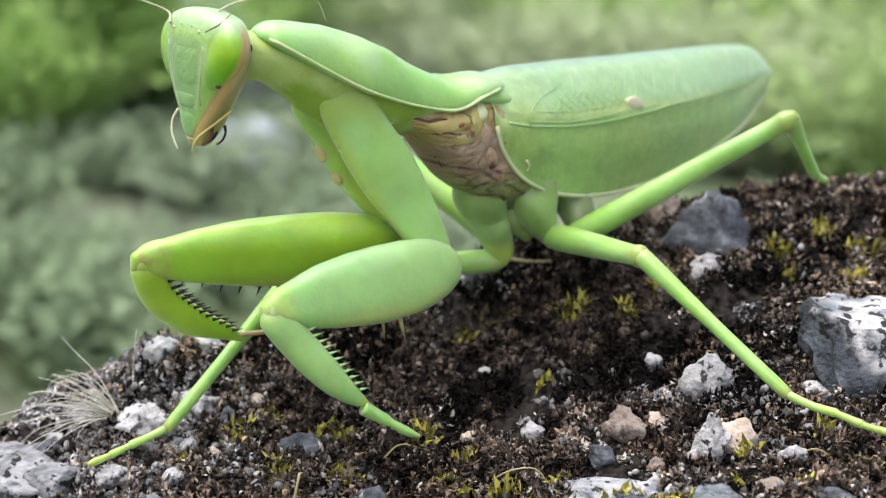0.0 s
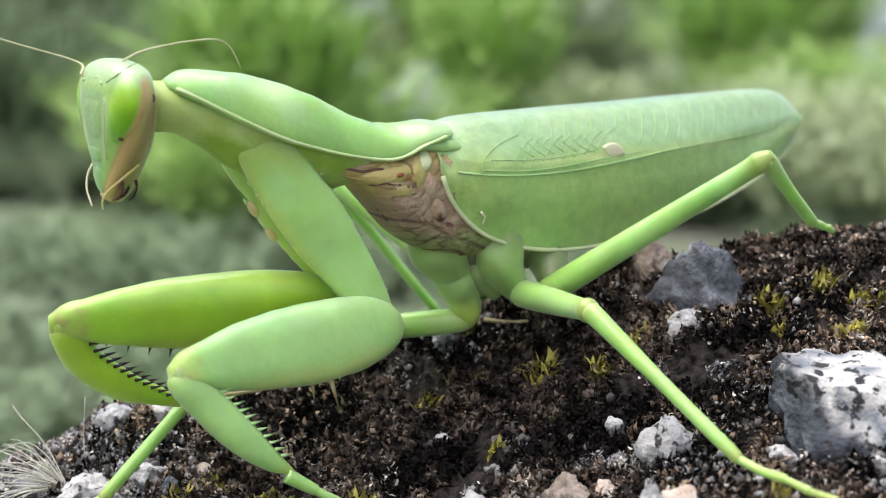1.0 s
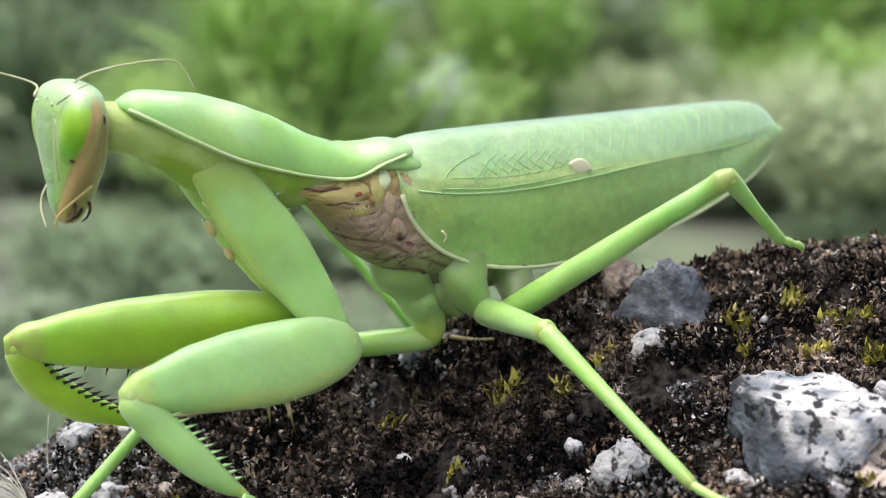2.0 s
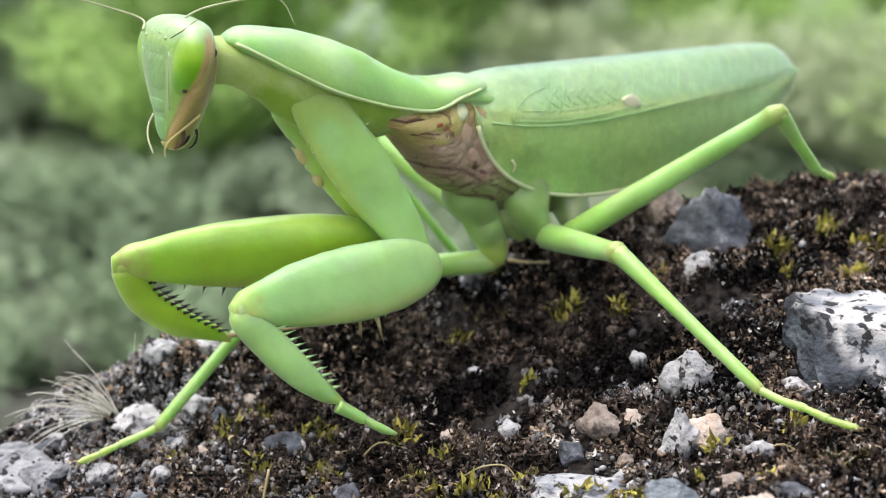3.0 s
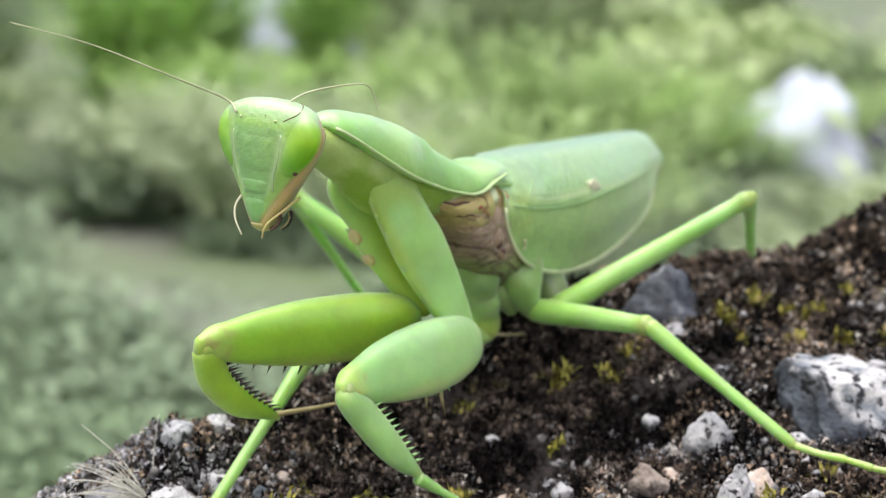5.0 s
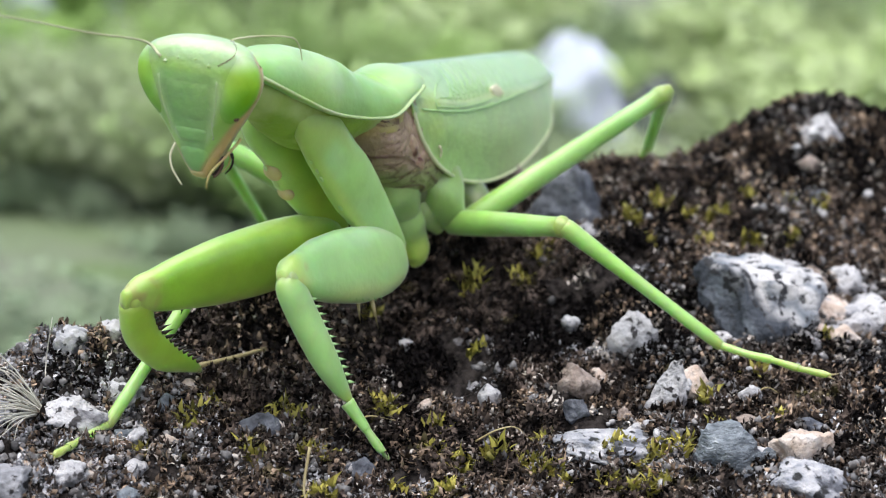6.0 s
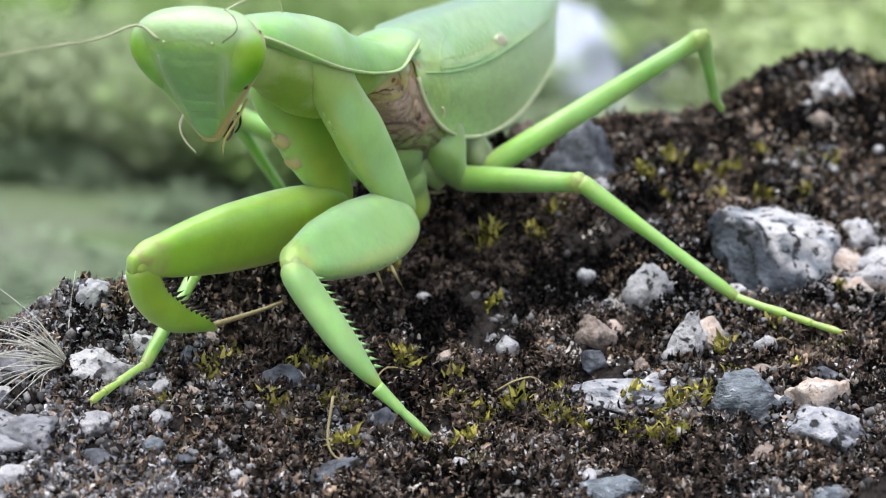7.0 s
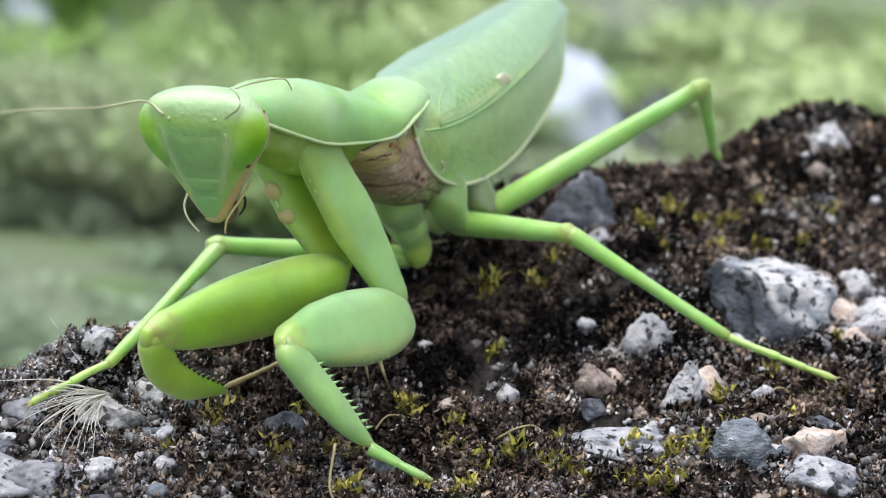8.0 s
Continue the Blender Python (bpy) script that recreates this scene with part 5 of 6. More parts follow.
def build_walking_leg(skin, fl, tl, ta, rf, rt):
    femur = part("femur", segment([(-.03, 0, rf * .7, rf * .7, rf * .7), (.08 * fl, 0, rf, rf, rf), (.5 * fl, 0, rf * .9, rf * .95, rf * .9), (.9 * fl, 0, rf * .72, rf * .75, rf * .72), (.98 * fl, 0, rf * .8, rf * .85, rf * .8), (1.03 * fl, 0, rf * .4, rf * .4, rf * .4)], 14), LIMB, mantis, "smooth green walking-leg femur")
    tibia = part("tibia", segment([(-.02, 0, rt, rt, rt), (.06 * tl, 0, rt * 1.05, rt * 1.1, rt * 1.05), (.5 * tl, 0, rt * .75, rt * .75, rt * .75), (.95 * tl, 0, rt * .7, rt * .7, rt * .7), (1.02 * tl, 0, rt * .4, rt * .4, rt * .4)], 12), LIMB, mantis, "slender green tibia")
    tarsus = part("tarsus", segment([(-.02, 0, rt * 0.48, rt * 0.48, rt * 0.48), (.25 * ta, .02, rt * 0.44, rt * 0.44, rt * 0.44), (.45 * ta, .0, rt * 0.50, rt * 0.48, rt * 0.48), (.5 * ta, .0, rt * 0.34, rt * 0.36, rt * 0.36), (.7 * ta, .01, rt * 0.46, rt * 0.46, rt * 0.46), (.74 * ta, .01, rt * 0.34, rt * 0.34, rt * 0.34), (.92 * ta, -.01, rt * 0.44, rt * 0.40, rt * 0.40), (1.0 * ta, -.03, rt * 0.16, rt * 0.16, rt * 0.16)], 10), LIMB, mantis, "jointed green foot")
    for ob, reach, ends in ((femur, fl, .12), (tibia, tl, .10), (tarsus, ta, .9)):
        pigmented(ob, lambda p: walking_tone(p, reach, ends))
    part("claw", merged([spike((.95 * ta, 0, 0), (1.06 * ta, .05, -.04), .02), spike((.95 * ta, 0, 0), (1.06 * ta, -.05, -.04), .02)]), STRAW, tarsus)
    return femur, tibia, tarsus


def gap(rows, i, j):
    return (Vector(rows[0][i]) - Vector(rows[0][j])).length


def bone(p, q, ventral):
    p, q = Vector(p), Vector(q)
    x = (q - p).normalized()
    v = Vector(ventral)
    z = -(v - x * v.dot(x)).normalized()
    y = z.cross(x)
    m = Matrix((x, y, z)).transposed().to_4x4()
    m.translation = p * CM
    return m


def turned(rows, centre):
    """Poses from rows of seconds, turn vector in degrees and shift, about a centre."""
    out = []
    for t, r, d in rows:
        v = Vector(r)
        m = Matrix.Rotation(radians(v.length), 4, v.normalized() if v.length else (0, 0, 1))
        c = Matrix.Translation(cm(centre))
        out.append((t, Matrix.Translation(cm(d)) @ c @ m @ c.inverted()))
    return out


def between(rows, t):
    """The pose at t of rows of poses."""
    for (a, m), (b, n) in zip(rows, rows[1:]):
        if a <= t <= b:
            k = (t - a) / (b - a)
            la, qa, _ = m.decompose()
            lb, qb, _ = n.decompose()
            return Matrix.LocRotScale(la.lerp(lb, k), qa.slerp(qb, k), None)
    return rows[-1][1]


TURN_TIMES = (5.4, 5.6, 5.8, 6.0, 6.15)


def filled(rows):
    """Pose rows with eased rows added across the turn."""
    a, b = (r[1] for r in rows if r[0] in (5.2, 6.3))
    pair = [(0.0, a), (1.0, b)]
    extra = [(t, between(pair, soft_step(t, 5.2, 6.3))) for t in TURN_TIMES]
    return sorted(rows + extra, key=lambda r: r[0])


def filled_joints(rows):
    a, b = (r for r in rows if r[0] in (5.2, 6.3))
    extra = [(t, *(tuple(Vector(p).lerp(Vector(q), soft_step(t, 5.2, 6.3))) for p, q in zip(a[1:], b[1:]))) for t in TURN_TIMES]
    return sorted(rows + extra, key=lambda r: r[0])


def footed(rows, i, j, length):
    """Joint rows whose joint j lies a limb's true length from joint i."""
    out = []
    for r in rows:
        r = list(r)
        r[j] = tuple(Vector(r[i]) + (Vector(r[j]) - Vector(r[i])).normalized() * length)
        out.append(tuple(r))
    return out


def motions():
    lying, swept = (Matrix.Translation(cm(PLUME_AT)) @ pose(0, 0, 0, *r) for r in ((0, 0, 0), (-12, -38, 16)))
    swept = Matrix.Translation(cm((0.34, -0.08, 0.22))) @ swept
    walk(seed_plume, [(0.0, lying), (7.0, lying), (7.1, between([(0.0, lying), (1.0, swept)], 0.4)), (7.3, swept), (8.0, swept)])
    body = turned([
        (0.0, (0, 0, 0), (0, 0, 0)), (5.2, (0, 0, 0), (0, 0, 0)),
        (6.3, (-13.7, -8.5, -4.0), (0.03, -0.09, -0.20)),
        (6.5, (-9.4, -9.5, -2.7), (-0.06, -0.03, -0.18)),
        (7.0, (-5.1, -8.6, -3.4), (-0.16, -0.05, -0.22)),
        (7.2, (-1.0, -9.6, -1.7), (-0.17, -0.07, -0.23)),
        (7.5, (-2.2, -8.8, -2.8), (-0.18, -0.09, -0.18)),
        (8.0, (2.4, -10.4, -4.7), (-0.26, -0.13, -0.19)),
    ], (0.3, 0.6, 2.2))
    fore = turned([
        (0.0, (0, 0, 0), (0, 0, 0)), (5.2, (0, 0, 0), (0, 0, 0)),
        (6.3, (28.6, 3.1, 4.0), (0.15, -0.18, -0.10)),
        (6.5, (6.2, -2.0, 7.6), (0.11, -0.13, 0.02)),
        (7.0, (4.5, -3.0, 6.3), (0.09, -0.13, -0.04)),
        (7.2, (20.3, 3.0, -0.3), (0.02, -0.06, 0.00)),
        (7.5, (25.1, 3.7, -0.5), (0.07, -0.07, 0.00)),
        (8.0, (15.5, 1.9, 1.1), (0.17, -0.09, -0.00)),
    ], (-0.5, 0.45, 3.05))
    nod = turned([
        (0.0, (0, 0, 0), (0, 0, 0)), (5.2, (0, 0, 0), (0, 0, 0)),
        (6.3, (-6.1, -8.6, 3.6), (0.16, -0.03, 0.17)),
        (6.5, (10.6, -7.4, 3.8), (0.06, 0.04, 0.18)),
        (7.0, (13.2, -11.2, 14.7), (0.02, 0.05, 0.21)),
        (7.2, (1.5, -14.1, 12.4), (0.09, -0.02, 0.18)),
        (7.5, (-12.8, -17.7, 9.8), (0.19, -0.10, 0.15)),
        (8.0, (-9.7, -13.6, 13.2), (0.19, -0.10, 0.16)),
    ], (-2.77, -0.94, 3.86))
    trunk = turned([
        (0.0, (0, 0, 0), (0, 0, 0)), (5.2, (0, 0, 0), (0, 0, 0)),
        (6.3, (-10.5, -9.9, -2.6), (0.06, -0.11, -0.24)),
        (6.5, (-6.1, -10.9, -1.3), (-0.02, -0.06, -0.22)),
        (7.0, (-2.4, -9.5, -2.4), (-0.13, -0.07, -0.24)),
        (7.2, (1.0, -11.0, -1.6), (-0.16, -0.08, -0.26)),
        (7.5, (1.3, -11.3, -2.8), (-0.18, -0.10, -0.26)),
        (8.0, (3.1, -13.5, -3.8), (-0.21, -0.17, -0.24)),
    ], (0.3, 0.6, 2.2))
    body, fore, nod, trunk = filled(body), filled(fore), filled(nod), filled(trunk)
    walk(mantis, trunk)
    waist, joint = Matrix.Translation(cm((-0.5, 0.45, 3.05))), Matrix.Translation(cm((-2.77, -0.94, 3.86)))

    def spin(m):
        return m.to_quaternion().to_matrix().to_4x4()

    front, face = [], []
    for k, (t, b) in enumerate(body):
        f, h = fore[k][1], nod[k][1]
        world_front = Matrix.Translation(f @ waist.translation - waist.translation) @ Matrix.Translation(b @ waist.translation) @ spin(f) @ spin(b) @ waist.inverted()
        world_face = Matrix.Translation(h @ joint.translation - joint.translation) @ Matrix.Translation(world_front @ joint.translation) @ spin(h) @ spin(f) @ spin(b) @ joint.inverted()
        front.append((t, trunk[k][1].inverted() @ world_front))
        face.append((t, trunk[k][1].inverted() @ world_face))
    walk(pronotum, front)
    walk(head, face)
    walk(swept_antenna, [(t, Matrix.Translation(cm(SWEPT)) @ Matrix.Rotation(radians(a), 4, HU)) for t, a in ((0.0, 0), (5.2, 0), (6.3, -24), (8.0, -24))])

    def key(ob, rows, i, j, k, under=None):
        """Key a leg segment that runs from joint i to joint j, its under side towards joint k or the way given."""
        out = []
        for row in rows:
            p, q, v = Vector(row[i]), Vector(row[j]), Vector(row[k]) - Vector(row[i])
            v = Vector(under[0]).lerp(Vector(under[1]), soft_step(row[0], 5.2, 6.3)) if under else v
            out.append((row[0], between(trunk, row[0]).inverted() @ bone(p, q, v)))
        walk(ob, out)

    near = [
        (0.0, (-1.72, -0.62, 3.20), (-0.60, -0.42, 1.43), (-2.66, -1.78, 1.24), (-1.63, -1.55, 0.09), (-1.09, -1.46, -0.24)),
        (5.2, (-1.72, -0.62, 3.20), (-0.60, -0.42, 1.43), (-2.66, -1.78, 1.24), (-1.63, -1.55, 0.09), (-1.09, -1.46, -0.24)),
        (6.3, (-1.68, -0.59, 2.40), (-0.23, 0.04, 1.02), (-2.28, -1.34, 1.16), (-1.58, -1.57, -0.22), (-1.32, -1.91, -0.72)),
        (6.5, (-1.74, -0.69, 2.71), (-0.35, -0.13, 1.24), (-2.29, -1.67, 1.16), (-1.69, -2.49, -0.04), (-1.42, -2.84, -0.55)),
        (7.0, (-1.87, -0.72, 2.58), (-0.52, -0.22, 1.06), (-2.59, -1.57, 0.84), (-1.79, -2.20, -0.35), (-1.39, -2.54, -0.74)),
        (7.2, (-2.06, -0.60, 2.36), (-0.62, -0.31, 0.85), (-2.73, -1.60, 0.63), (-1.72, -1.98, -0.50), (-1.29, -2.35, -0.83)),
        (7.5, (-2.04, -0.56, 2.40), (-0.62, -0.41, 0.70), (-2.71, -1.73, 0.72), (-1.75, -2.01, -0.49), (-1.29, -2.37, -0.78)),
        (8.0, (-2.03, -0.66, 2.36), (-0.71, -0.56, 0.54), (-2.82, -1.86, 0.60), (-1.77, -1.99, -0.55), (-1.28, -2.35, -0.79)),
    ]
    far = [
        (0.0, (-2.05, -0.10, 3.10), (-1.26, -0.12, 1.61), (-4.02, -0.97, 1.55), (-2.98, -0.31, 0.44)),
        (5.2, (-2.05, -0.10, 3.10), (-1.26, -0.12, 1.61), (-4.02, -0.97, 1.55), (-2.98, -0.31, 0.44)),
        (6.3, (-1.99, -0.05, 2.41), (-0.90, 0.35, 1.19), (-3.60, -0.50, 0.64), (-2.54, 0.20, -0.42)),
        (6.5, (-2.07, -0.20, 2.52), (-1.05, 0.27, 1.26), (-3.78, -0.57, 0.86), (-2.60, 0.04, -0.13)),
        (7.0, (-2.20, -0.22, 2.41), (-1.19, 0.09, 1.10), (-3.92, -0.75, 0.72), (-2.77, -0.09, -0.27)),
        (7.2, (-2.35, -0.05, 2.40), (-1.49, -0.39, 0.99), (-4.19, -1.33, 0.60), (-3.00, -0.59, -0.28)),
        (7.5, (-2.32, -0.01, 2.49), (-1.45, -0.41, 1.09), (-4.12, -1.42, 0.69), (-2.96, -0.65, -0.20)),
        (8.0, (-2.31, -0.10, 2.38), (-1.43, -0.33, 0.96), (-4.09, -1.41, 0.62), (-2.92, -0.65, -0.28)),
    ]
    mid_far = [
        (0.0, (0.16, 0.90, 1.12), (-2.38, 0.47, 0.98), (-3.76, -0.58, -0.48), (-4.61, -0.98, -0.77)),
        (5.2, (0.16, 0.90, 1.12), (-2.38, 0.47, 0.98), (-3.76, -0.58, -0.48), (-4.61, -0.98, -0.77)),
        (6.3, (0.23, 0.71, 0.95), (-2.30, 0.58, 0.89), (-3.71, -0.18, -0.66), (-4.48, -0.80, -0.75)),
        (6.5, (0.16, 0.85, 0.96), (-2.35, 0.88, 0.86), (-3.58, -0.38, -0.50), (-4.46, -0.77, -0.74)),
        (7.0, (0.21, 0.87, 0.86), (-2.28, 0.95, 0.73), (-3.62, -0.36, -0.47), (-4.42, -0.92, -0.68)),
        (7.1, (0.21, 0.87, 0.86), (-2.15, 1.10, 1.35), (-3.70, 0.50, -0.05), (-4.55, 0.05, -0.45)),
        (7.2, (0.23, 0.93, 0.84), (-2.19, 1.38, 1.01), (-4.13, 0.06, -0.24), (-5.05, 0.12, -0.60)),
        (7.5, (0.23, 0.90, 0.88), (-2.18, 1.40, 1.00), (-4.13, 0.06, -0.24), (-5.05, 0.12, -0.60)),
        (8.0, (0.22, 0.96, 0.87), (-2.24, 1.26, 0.98), (-4.13, 0.06, -0.24), (-5.05, 0.12, -0.60)),
    ]
    mid_near = [
        (0.0, (0.75, 0.86, 1.44), (1.43, -1.01, 1.67), (2.77, -2.32, 0.53), (3.51, -3.47, 0.49)),
        (5.2, (0.75, 0.86, 1.44), (1.43, -1.01, 1.67), (2.77, -2.32, 0.53), (3.51, -3.47, 0.49)),
        (6.3, (0.82, 0.67, 1.28), (1.10, -1.29, 1.64), (2.59, -2.45, 0.52), (3.06, -3.73, 0.48)),
        (6.5, (0.73, 0.80, 1.33), (1.19, -1.12, 1.64), (2.60, -2.38, 0.52), (3.21, -3.59, 0.39)),
        (7.0, (0.76, 0.84, 1.27), (1.29, -1.07, 1.58), (2.78, -2.24, 0.47), (3.29, -3.50, 0.35)),
        (7.2, (0.76, 0.90, 1.28), (1.29, -1.01, 1.55), (2.88, -2.05, 0.45), (3.49, -3.26, 0.31)),
        (7.5, (0.76, 0.89, 1.30), (1.33, -1.03, 1.53), (2.98, -1.94, 0.43), (3.65, -3.12, 0.27)),
        (8.0, (0.74, 0.93, 1.32), (1.17, -1.01, 1.56), (2.77, -2.11, 0.56), (3.48, -3.26, 0.31)),
    ]
    hind = [
        (0.0, (1.10, 0.80, 1.48), (3.35, 0.10, 3.06), (4.40, 1.50, 2.02)),
        (5.2, (1.10, 0.80, 1.48), (3.35, 0.10, 3.06), (4.40, 1.50, 2.02)),
        (6.3, (1.15, 0.61, 1.37), (3.34, 0.03, 3.08), (4.21, 1.55, 2.05)),
        (6.5, (1.06, 0.75, 1.41), (3.16, 0.15, 3.26), (4.09, 1.49, 2.05)),
        (6.7, (1.06, 0.75, 1.41), (3.28, -0.20, 3.27), (4.93, 0.25, 3.20)),
        (7.0, (1.09, 0.79, 1.36), (3.29, -0.45, 3.27), (4.67, 0.62, 2.22)),
        (7.2, (1.08, 0.85, 1.37), (3.26, -0.46, 3.32), (4.68, 0.70, 2.42)),
        (7.5, (1.09, 0.84, 1.38), (3.33, -0.44, 3.30), (4.68, 0.72, 2.31)),
        (8.0, (1.07, 0.88, 1.40), (3.32, -0.44, 3.31), (4.67, 0.66, 2.26)),
    ]
    near, far, mid_far, mid_near, hind = (filled_joints(r) for r in (near, far, mid_far, mid_near, hind))
    coxa, femur, tibia = build_fore_leg(GREEN, gap(near, 2, 3), gap(near, 1, 2), gap(near, 3, 4), False)
    forward = [(r[0],) + tuple(tuple(Vector(p) - Vector((d * (1 - soft_step(r[0], 5.2, 6.3)), 0, 0))) for p, d in zip(r[1:4], (0.15, 0.12, 0.0))) for r in near]
    key(coxa, forward, 1, 2, 3, ((-0.95, -0.3, -0.3), (-0.88, -0.45, -0.3))), key(femur, near, 2, 3, 4), key(tibia, near, 3, 4, 2)
    foot = part("tarsus", segment([(-.03, 0, .08, .08, .08), (.15, 0, .06, .07, .07), (.3, 0, .05, .06, .06), (.34, 0, .045, .045, .045), (.55, 0, .05, .05, .05), (.72, -.02, .02, .02, .02)], 10), GREEN, mantis, "slender green foot")
    key(foot, footed(near, 3, 4, gap(near, 3, 4)), 4, 5, 2)
    coxa, femur, tibia = build_fore_leg(LIME, gap(far, 2, 3), gap(far, 1, 2), gap(far, 3, 4), True)
    inward = [(r[0], r[1], tuple(Vector(r[2]) + Vector((0.18 * (1 - soft_step(r[0], 5.2, 6.3)), 0, 0))), r[3]) for r in far]
    key(coxa, inward, 1, 2, 3, ((-1, 0.0, -0.3), (-0.95, -0.25, -0.3))), key(femur, far, 2, 3, 4), key(tibia, far, 3, 4, 2)
    part("tarsus", tube([(.96 * gap(far, 3, 4), 0, -.08), (1.08 * gap(far, 3, 4), .02, -.3), (1.22 * gap(far, 3, 4), .03, -.55), (1.36 * gap(far, 3, 4), .02, -.8)], .034, .016, 8), STRAW, tibia, "thin straw-yellow foot")
    for x, r in ((.24, .125), (.43, .11)):
        part("pink_boss", ball((x * gap(far, 1, 2), -.02, -.29), (r * 0.95, .12, r * .68), 18, 12), PINK, coxa, "pinkish raised boss")
    f, t, a = build_walking_leg(GREEN, gap(mid_far, 1, 2), gap(mid_far, 2, 3), gap(mid_far, 3, 4), .145, .100)
    key(f, mid_far, 1, 2, 3), key(t, mid_far, 2, 3, 1), key(a, footed(mid_far, 2, 3, gap(mid_far, 2, 3)), 3, 4, 1)
    f, t, a = build_walking_leg(GREEN, gap(mid_near, 1, 2), gap(mid_near, 2, 3), gap(mid_near, 3, 4), .16, .10)
    key(f, mid_near, 1, 2, 3), key(t, mid_near, 2, 3, 1), key(a, footed(mid_near, 2, 3, gap(mid_near, 2, 3)), 3, 4, 1)
    far_hind = [
        (0.0, (0.36, 2.60, 1.02), (-1.75, 3.60, 2.45), (0.55, 3.60, -0.45)),
        (5.2, (0.36, 2.60, 1.02), (-1.75, 3.60, 2.45), (0.55, 3.60, -0.45)),
        (6.3, (0.90, 2.40, 0.80), (-1.10, 3.40, 1.68), (0.55, 3.60, -0.45)),
        (7.0, (0.90, 2.40, 0.80), (-1.20, 3.40, 1.64), (0.55, 3.60, -0.45)),
        (7.5, (1.00, 2.40, 0.80), (-0.95, 3.40, 1.57), (0.55, 3.60, -0.45)),
        (8.0, (1.60, 2.40, 0.80), (0.05, 3.40, 1.40), (0.55, 3.60, -0.45)),
    ]
    far_hind = filled_joints(far_hind)
    f, t, a = build_walking_leg(LIME, gap(far_hind, 1, 2), 2.6, 1.0, .19, .085)
    key(f, [(r[0], tuple(Vector(r[2]) + (Vector(r[1]) - Vector(r[2])).normalized() * gap(far_hind, 1, 2)), r[2], r[3]) for r in far_hind], 1, 2, 3)
    key(t, far_hind, 2, 3, 1), key(a, [(r[0], r[1], tuple(Vector(r[2]).lerp(Vector(r[3]), 0.72)), r[3]) for r in far_hind], 2, 3, 1)
    hind = [(r[0], r[1], r[2], tuple(Vector(r[2]).lerp(Vector(r[3]), .68) + Vector((0, 0, -.16))), r[3]) for r in hind]
    f, t, a = build_walking_leg(GREEN, 3.08, gap(hind, 2, 3), gap(hind, 3, 4), .155, .10)
    reach = [(r[0], tuple(Vector(r[2]) + (Vector(r[1]) - Vector(r[2])).normalized() * 3.08), r[2], r[3]) for r in hind]
    key(f, reach, 1, 2, 3), key(t, hind, 2, 3, 1), key(a, footed(hind, 2, 3, gap(hind, 2, 3)), 3, 4, 1)


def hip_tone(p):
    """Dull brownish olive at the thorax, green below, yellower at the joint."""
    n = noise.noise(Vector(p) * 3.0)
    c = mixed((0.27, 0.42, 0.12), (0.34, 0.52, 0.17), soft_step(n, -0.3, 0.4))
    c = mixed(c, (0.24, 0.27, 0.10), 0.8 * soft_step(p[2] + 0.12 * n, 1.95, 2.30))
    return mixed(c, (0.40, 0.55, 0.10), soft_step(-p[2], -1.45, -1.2))


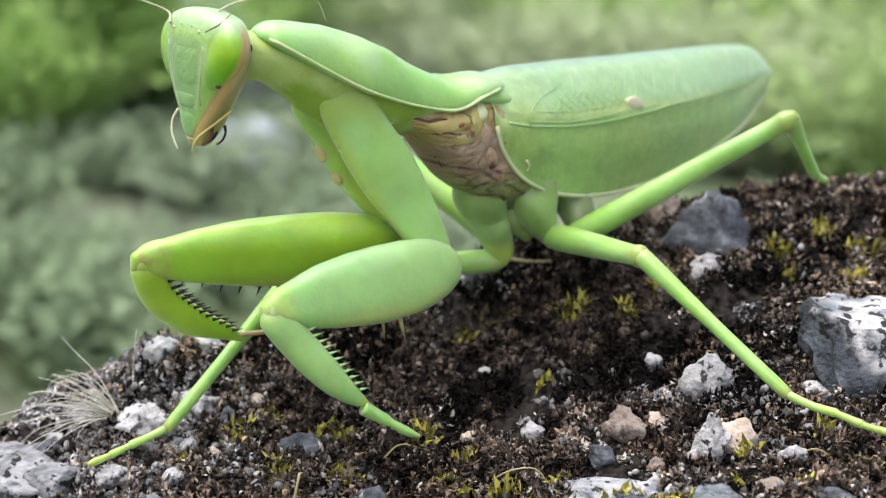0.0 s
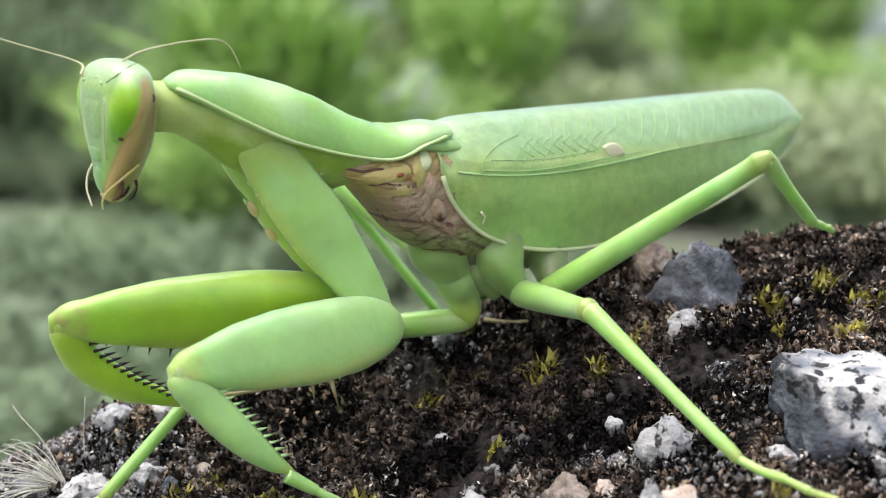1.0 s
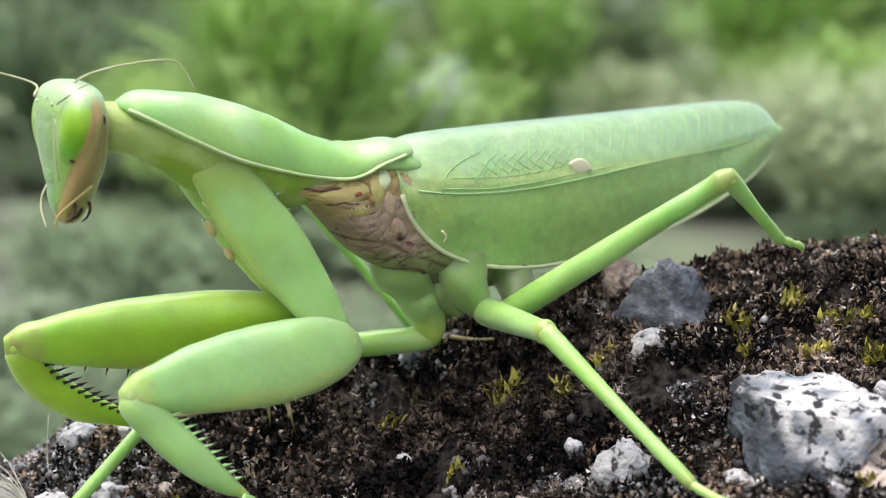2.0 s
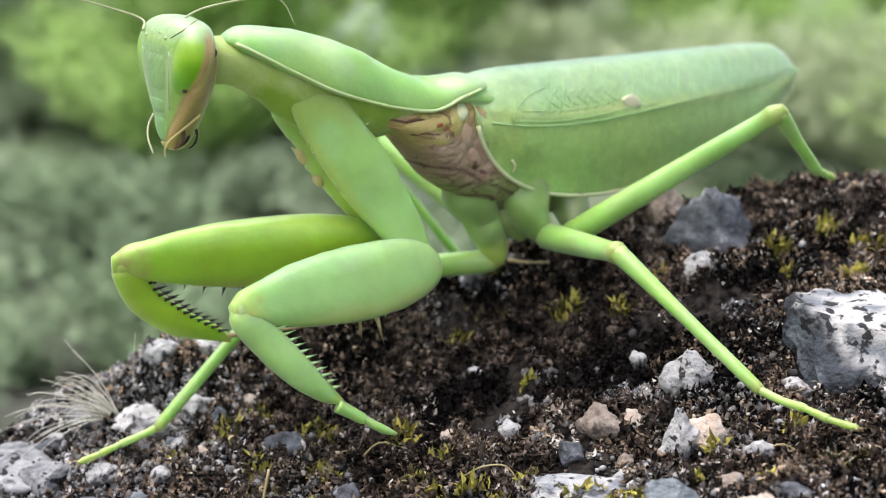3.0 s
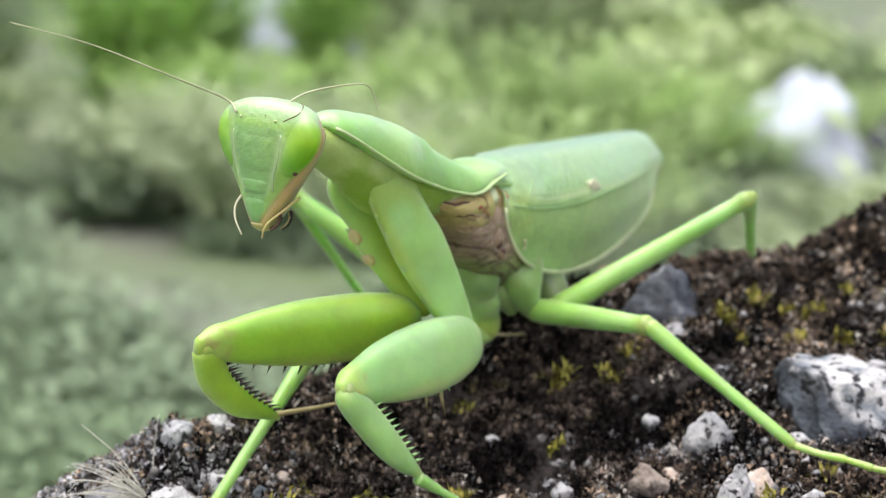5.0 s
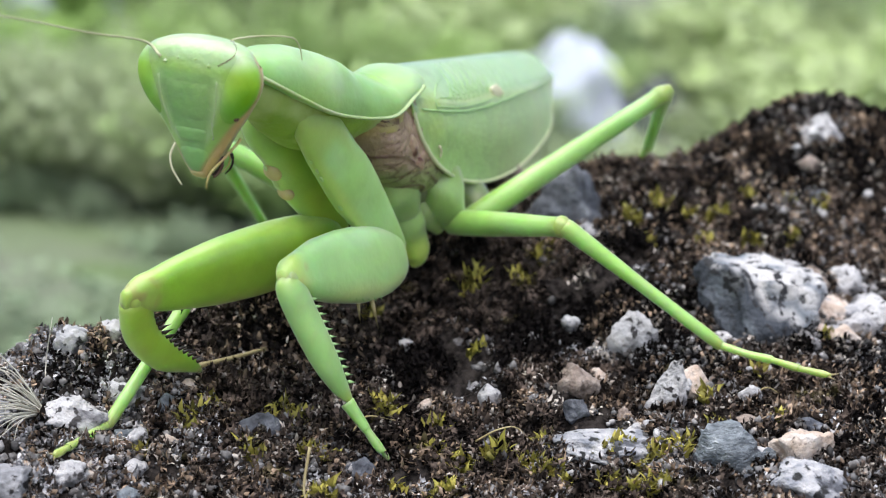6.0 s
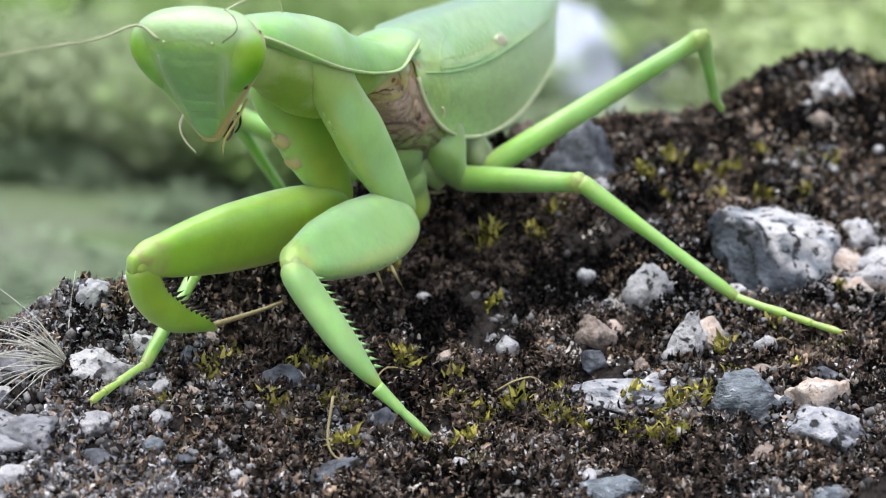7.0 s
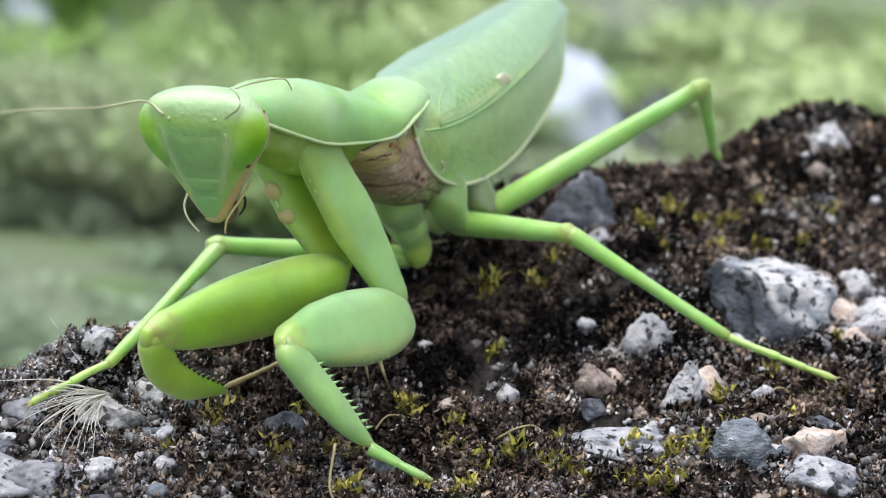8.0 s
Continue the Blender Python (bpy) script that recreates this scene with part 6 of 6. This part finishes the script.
def build_hips():
    part("sternum", loft([on_body(0.3, 0.0, 2.50) + (0.16, 0.2, 0.15), on_body(0.7, 0.02, 2.36) + (0.22, 0.3, 0.24), on_body(1.1, 0.02, 2.22) + (0.22, 0.34, 0.40), on_body(1.6, 0.0, 2.14) + (0.22, 0.34, 0.50),
                          on_body(2.2, -0.06, 2.16) + (0.24, 0.3, 0.46), on_body(2.8, -0.20, 2.22) + (0.30, 0.3, 0.36)], 28, 6, wobble=0.04), BELLY, mantis, "dull olive underside between the hips")
    middle = loft([(-0.2, 0.46, 2.62, 0.2, 0.12, 0.12), (-0.2, 0.5, 2.371, 0.29, 0.22, 0.2), (-0.172, 0.6, 2.051, 0.32, 0.27, 0.25), (-0.05, 0.864, 1.74, 0.265, 0.28, 0.26), (0.05, 0.88, 1.52, 0.235, 0.23, 0.22), (0.12, 0.89, 1.35, 0.185, 0.19, 0.18), (0.13, 0.89, 1.2, 0.165, 0.16, 0.16), (0.1, 0.89, 1.08, 0.12, 0.12, 0.12), (0.07, 0.88, 1.02, 0.04, 0.04, 0.04)], 32, 8, up=(0, 1, 0), wobble=0.04)
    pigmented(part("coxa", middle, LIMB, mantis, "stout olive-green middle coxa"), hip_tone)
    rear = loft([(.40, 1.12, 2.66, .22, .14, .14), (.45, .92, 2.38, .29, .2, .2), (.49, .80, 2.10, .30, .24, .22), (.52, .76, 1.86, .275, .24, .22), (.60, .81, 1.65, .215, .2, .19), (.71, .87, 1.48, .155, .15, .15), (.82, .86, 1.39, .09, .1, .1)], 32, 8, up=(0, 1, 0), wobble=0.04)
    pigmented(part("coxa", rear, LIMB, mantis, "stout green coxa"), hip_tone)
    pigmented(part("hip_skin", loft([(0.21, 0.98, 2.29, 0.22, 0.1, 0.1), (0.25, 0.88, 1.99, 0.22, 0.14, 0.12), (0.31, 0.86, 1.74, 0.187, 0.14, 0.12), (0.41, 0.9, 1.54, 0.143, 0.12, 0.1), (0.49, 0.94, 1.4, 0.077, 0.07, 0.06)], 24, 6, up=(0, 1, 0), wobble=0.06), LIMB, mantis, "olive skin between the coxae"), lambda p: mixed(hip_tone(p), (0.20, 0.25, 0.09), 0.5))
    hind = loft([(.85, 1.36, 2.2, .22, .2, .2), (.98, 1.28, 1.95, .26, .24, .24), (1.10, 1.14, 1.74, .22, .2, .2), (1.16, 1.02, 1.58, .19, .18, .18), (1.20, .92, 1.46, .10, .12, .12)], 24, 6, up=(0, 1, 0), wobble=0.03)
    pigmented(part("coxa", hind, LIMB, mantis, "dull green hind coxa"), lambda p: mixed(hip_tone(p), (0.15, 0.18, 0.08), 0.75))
    part("coxa", tube([(.72, 1.5, 2.1), (.55, 2.0, 1.5), (.32, 2.65, 1.05)], .20, .13, 14), COXAGREEN, mantis, "green hind coxa of the far side")


build_hips()
motions()
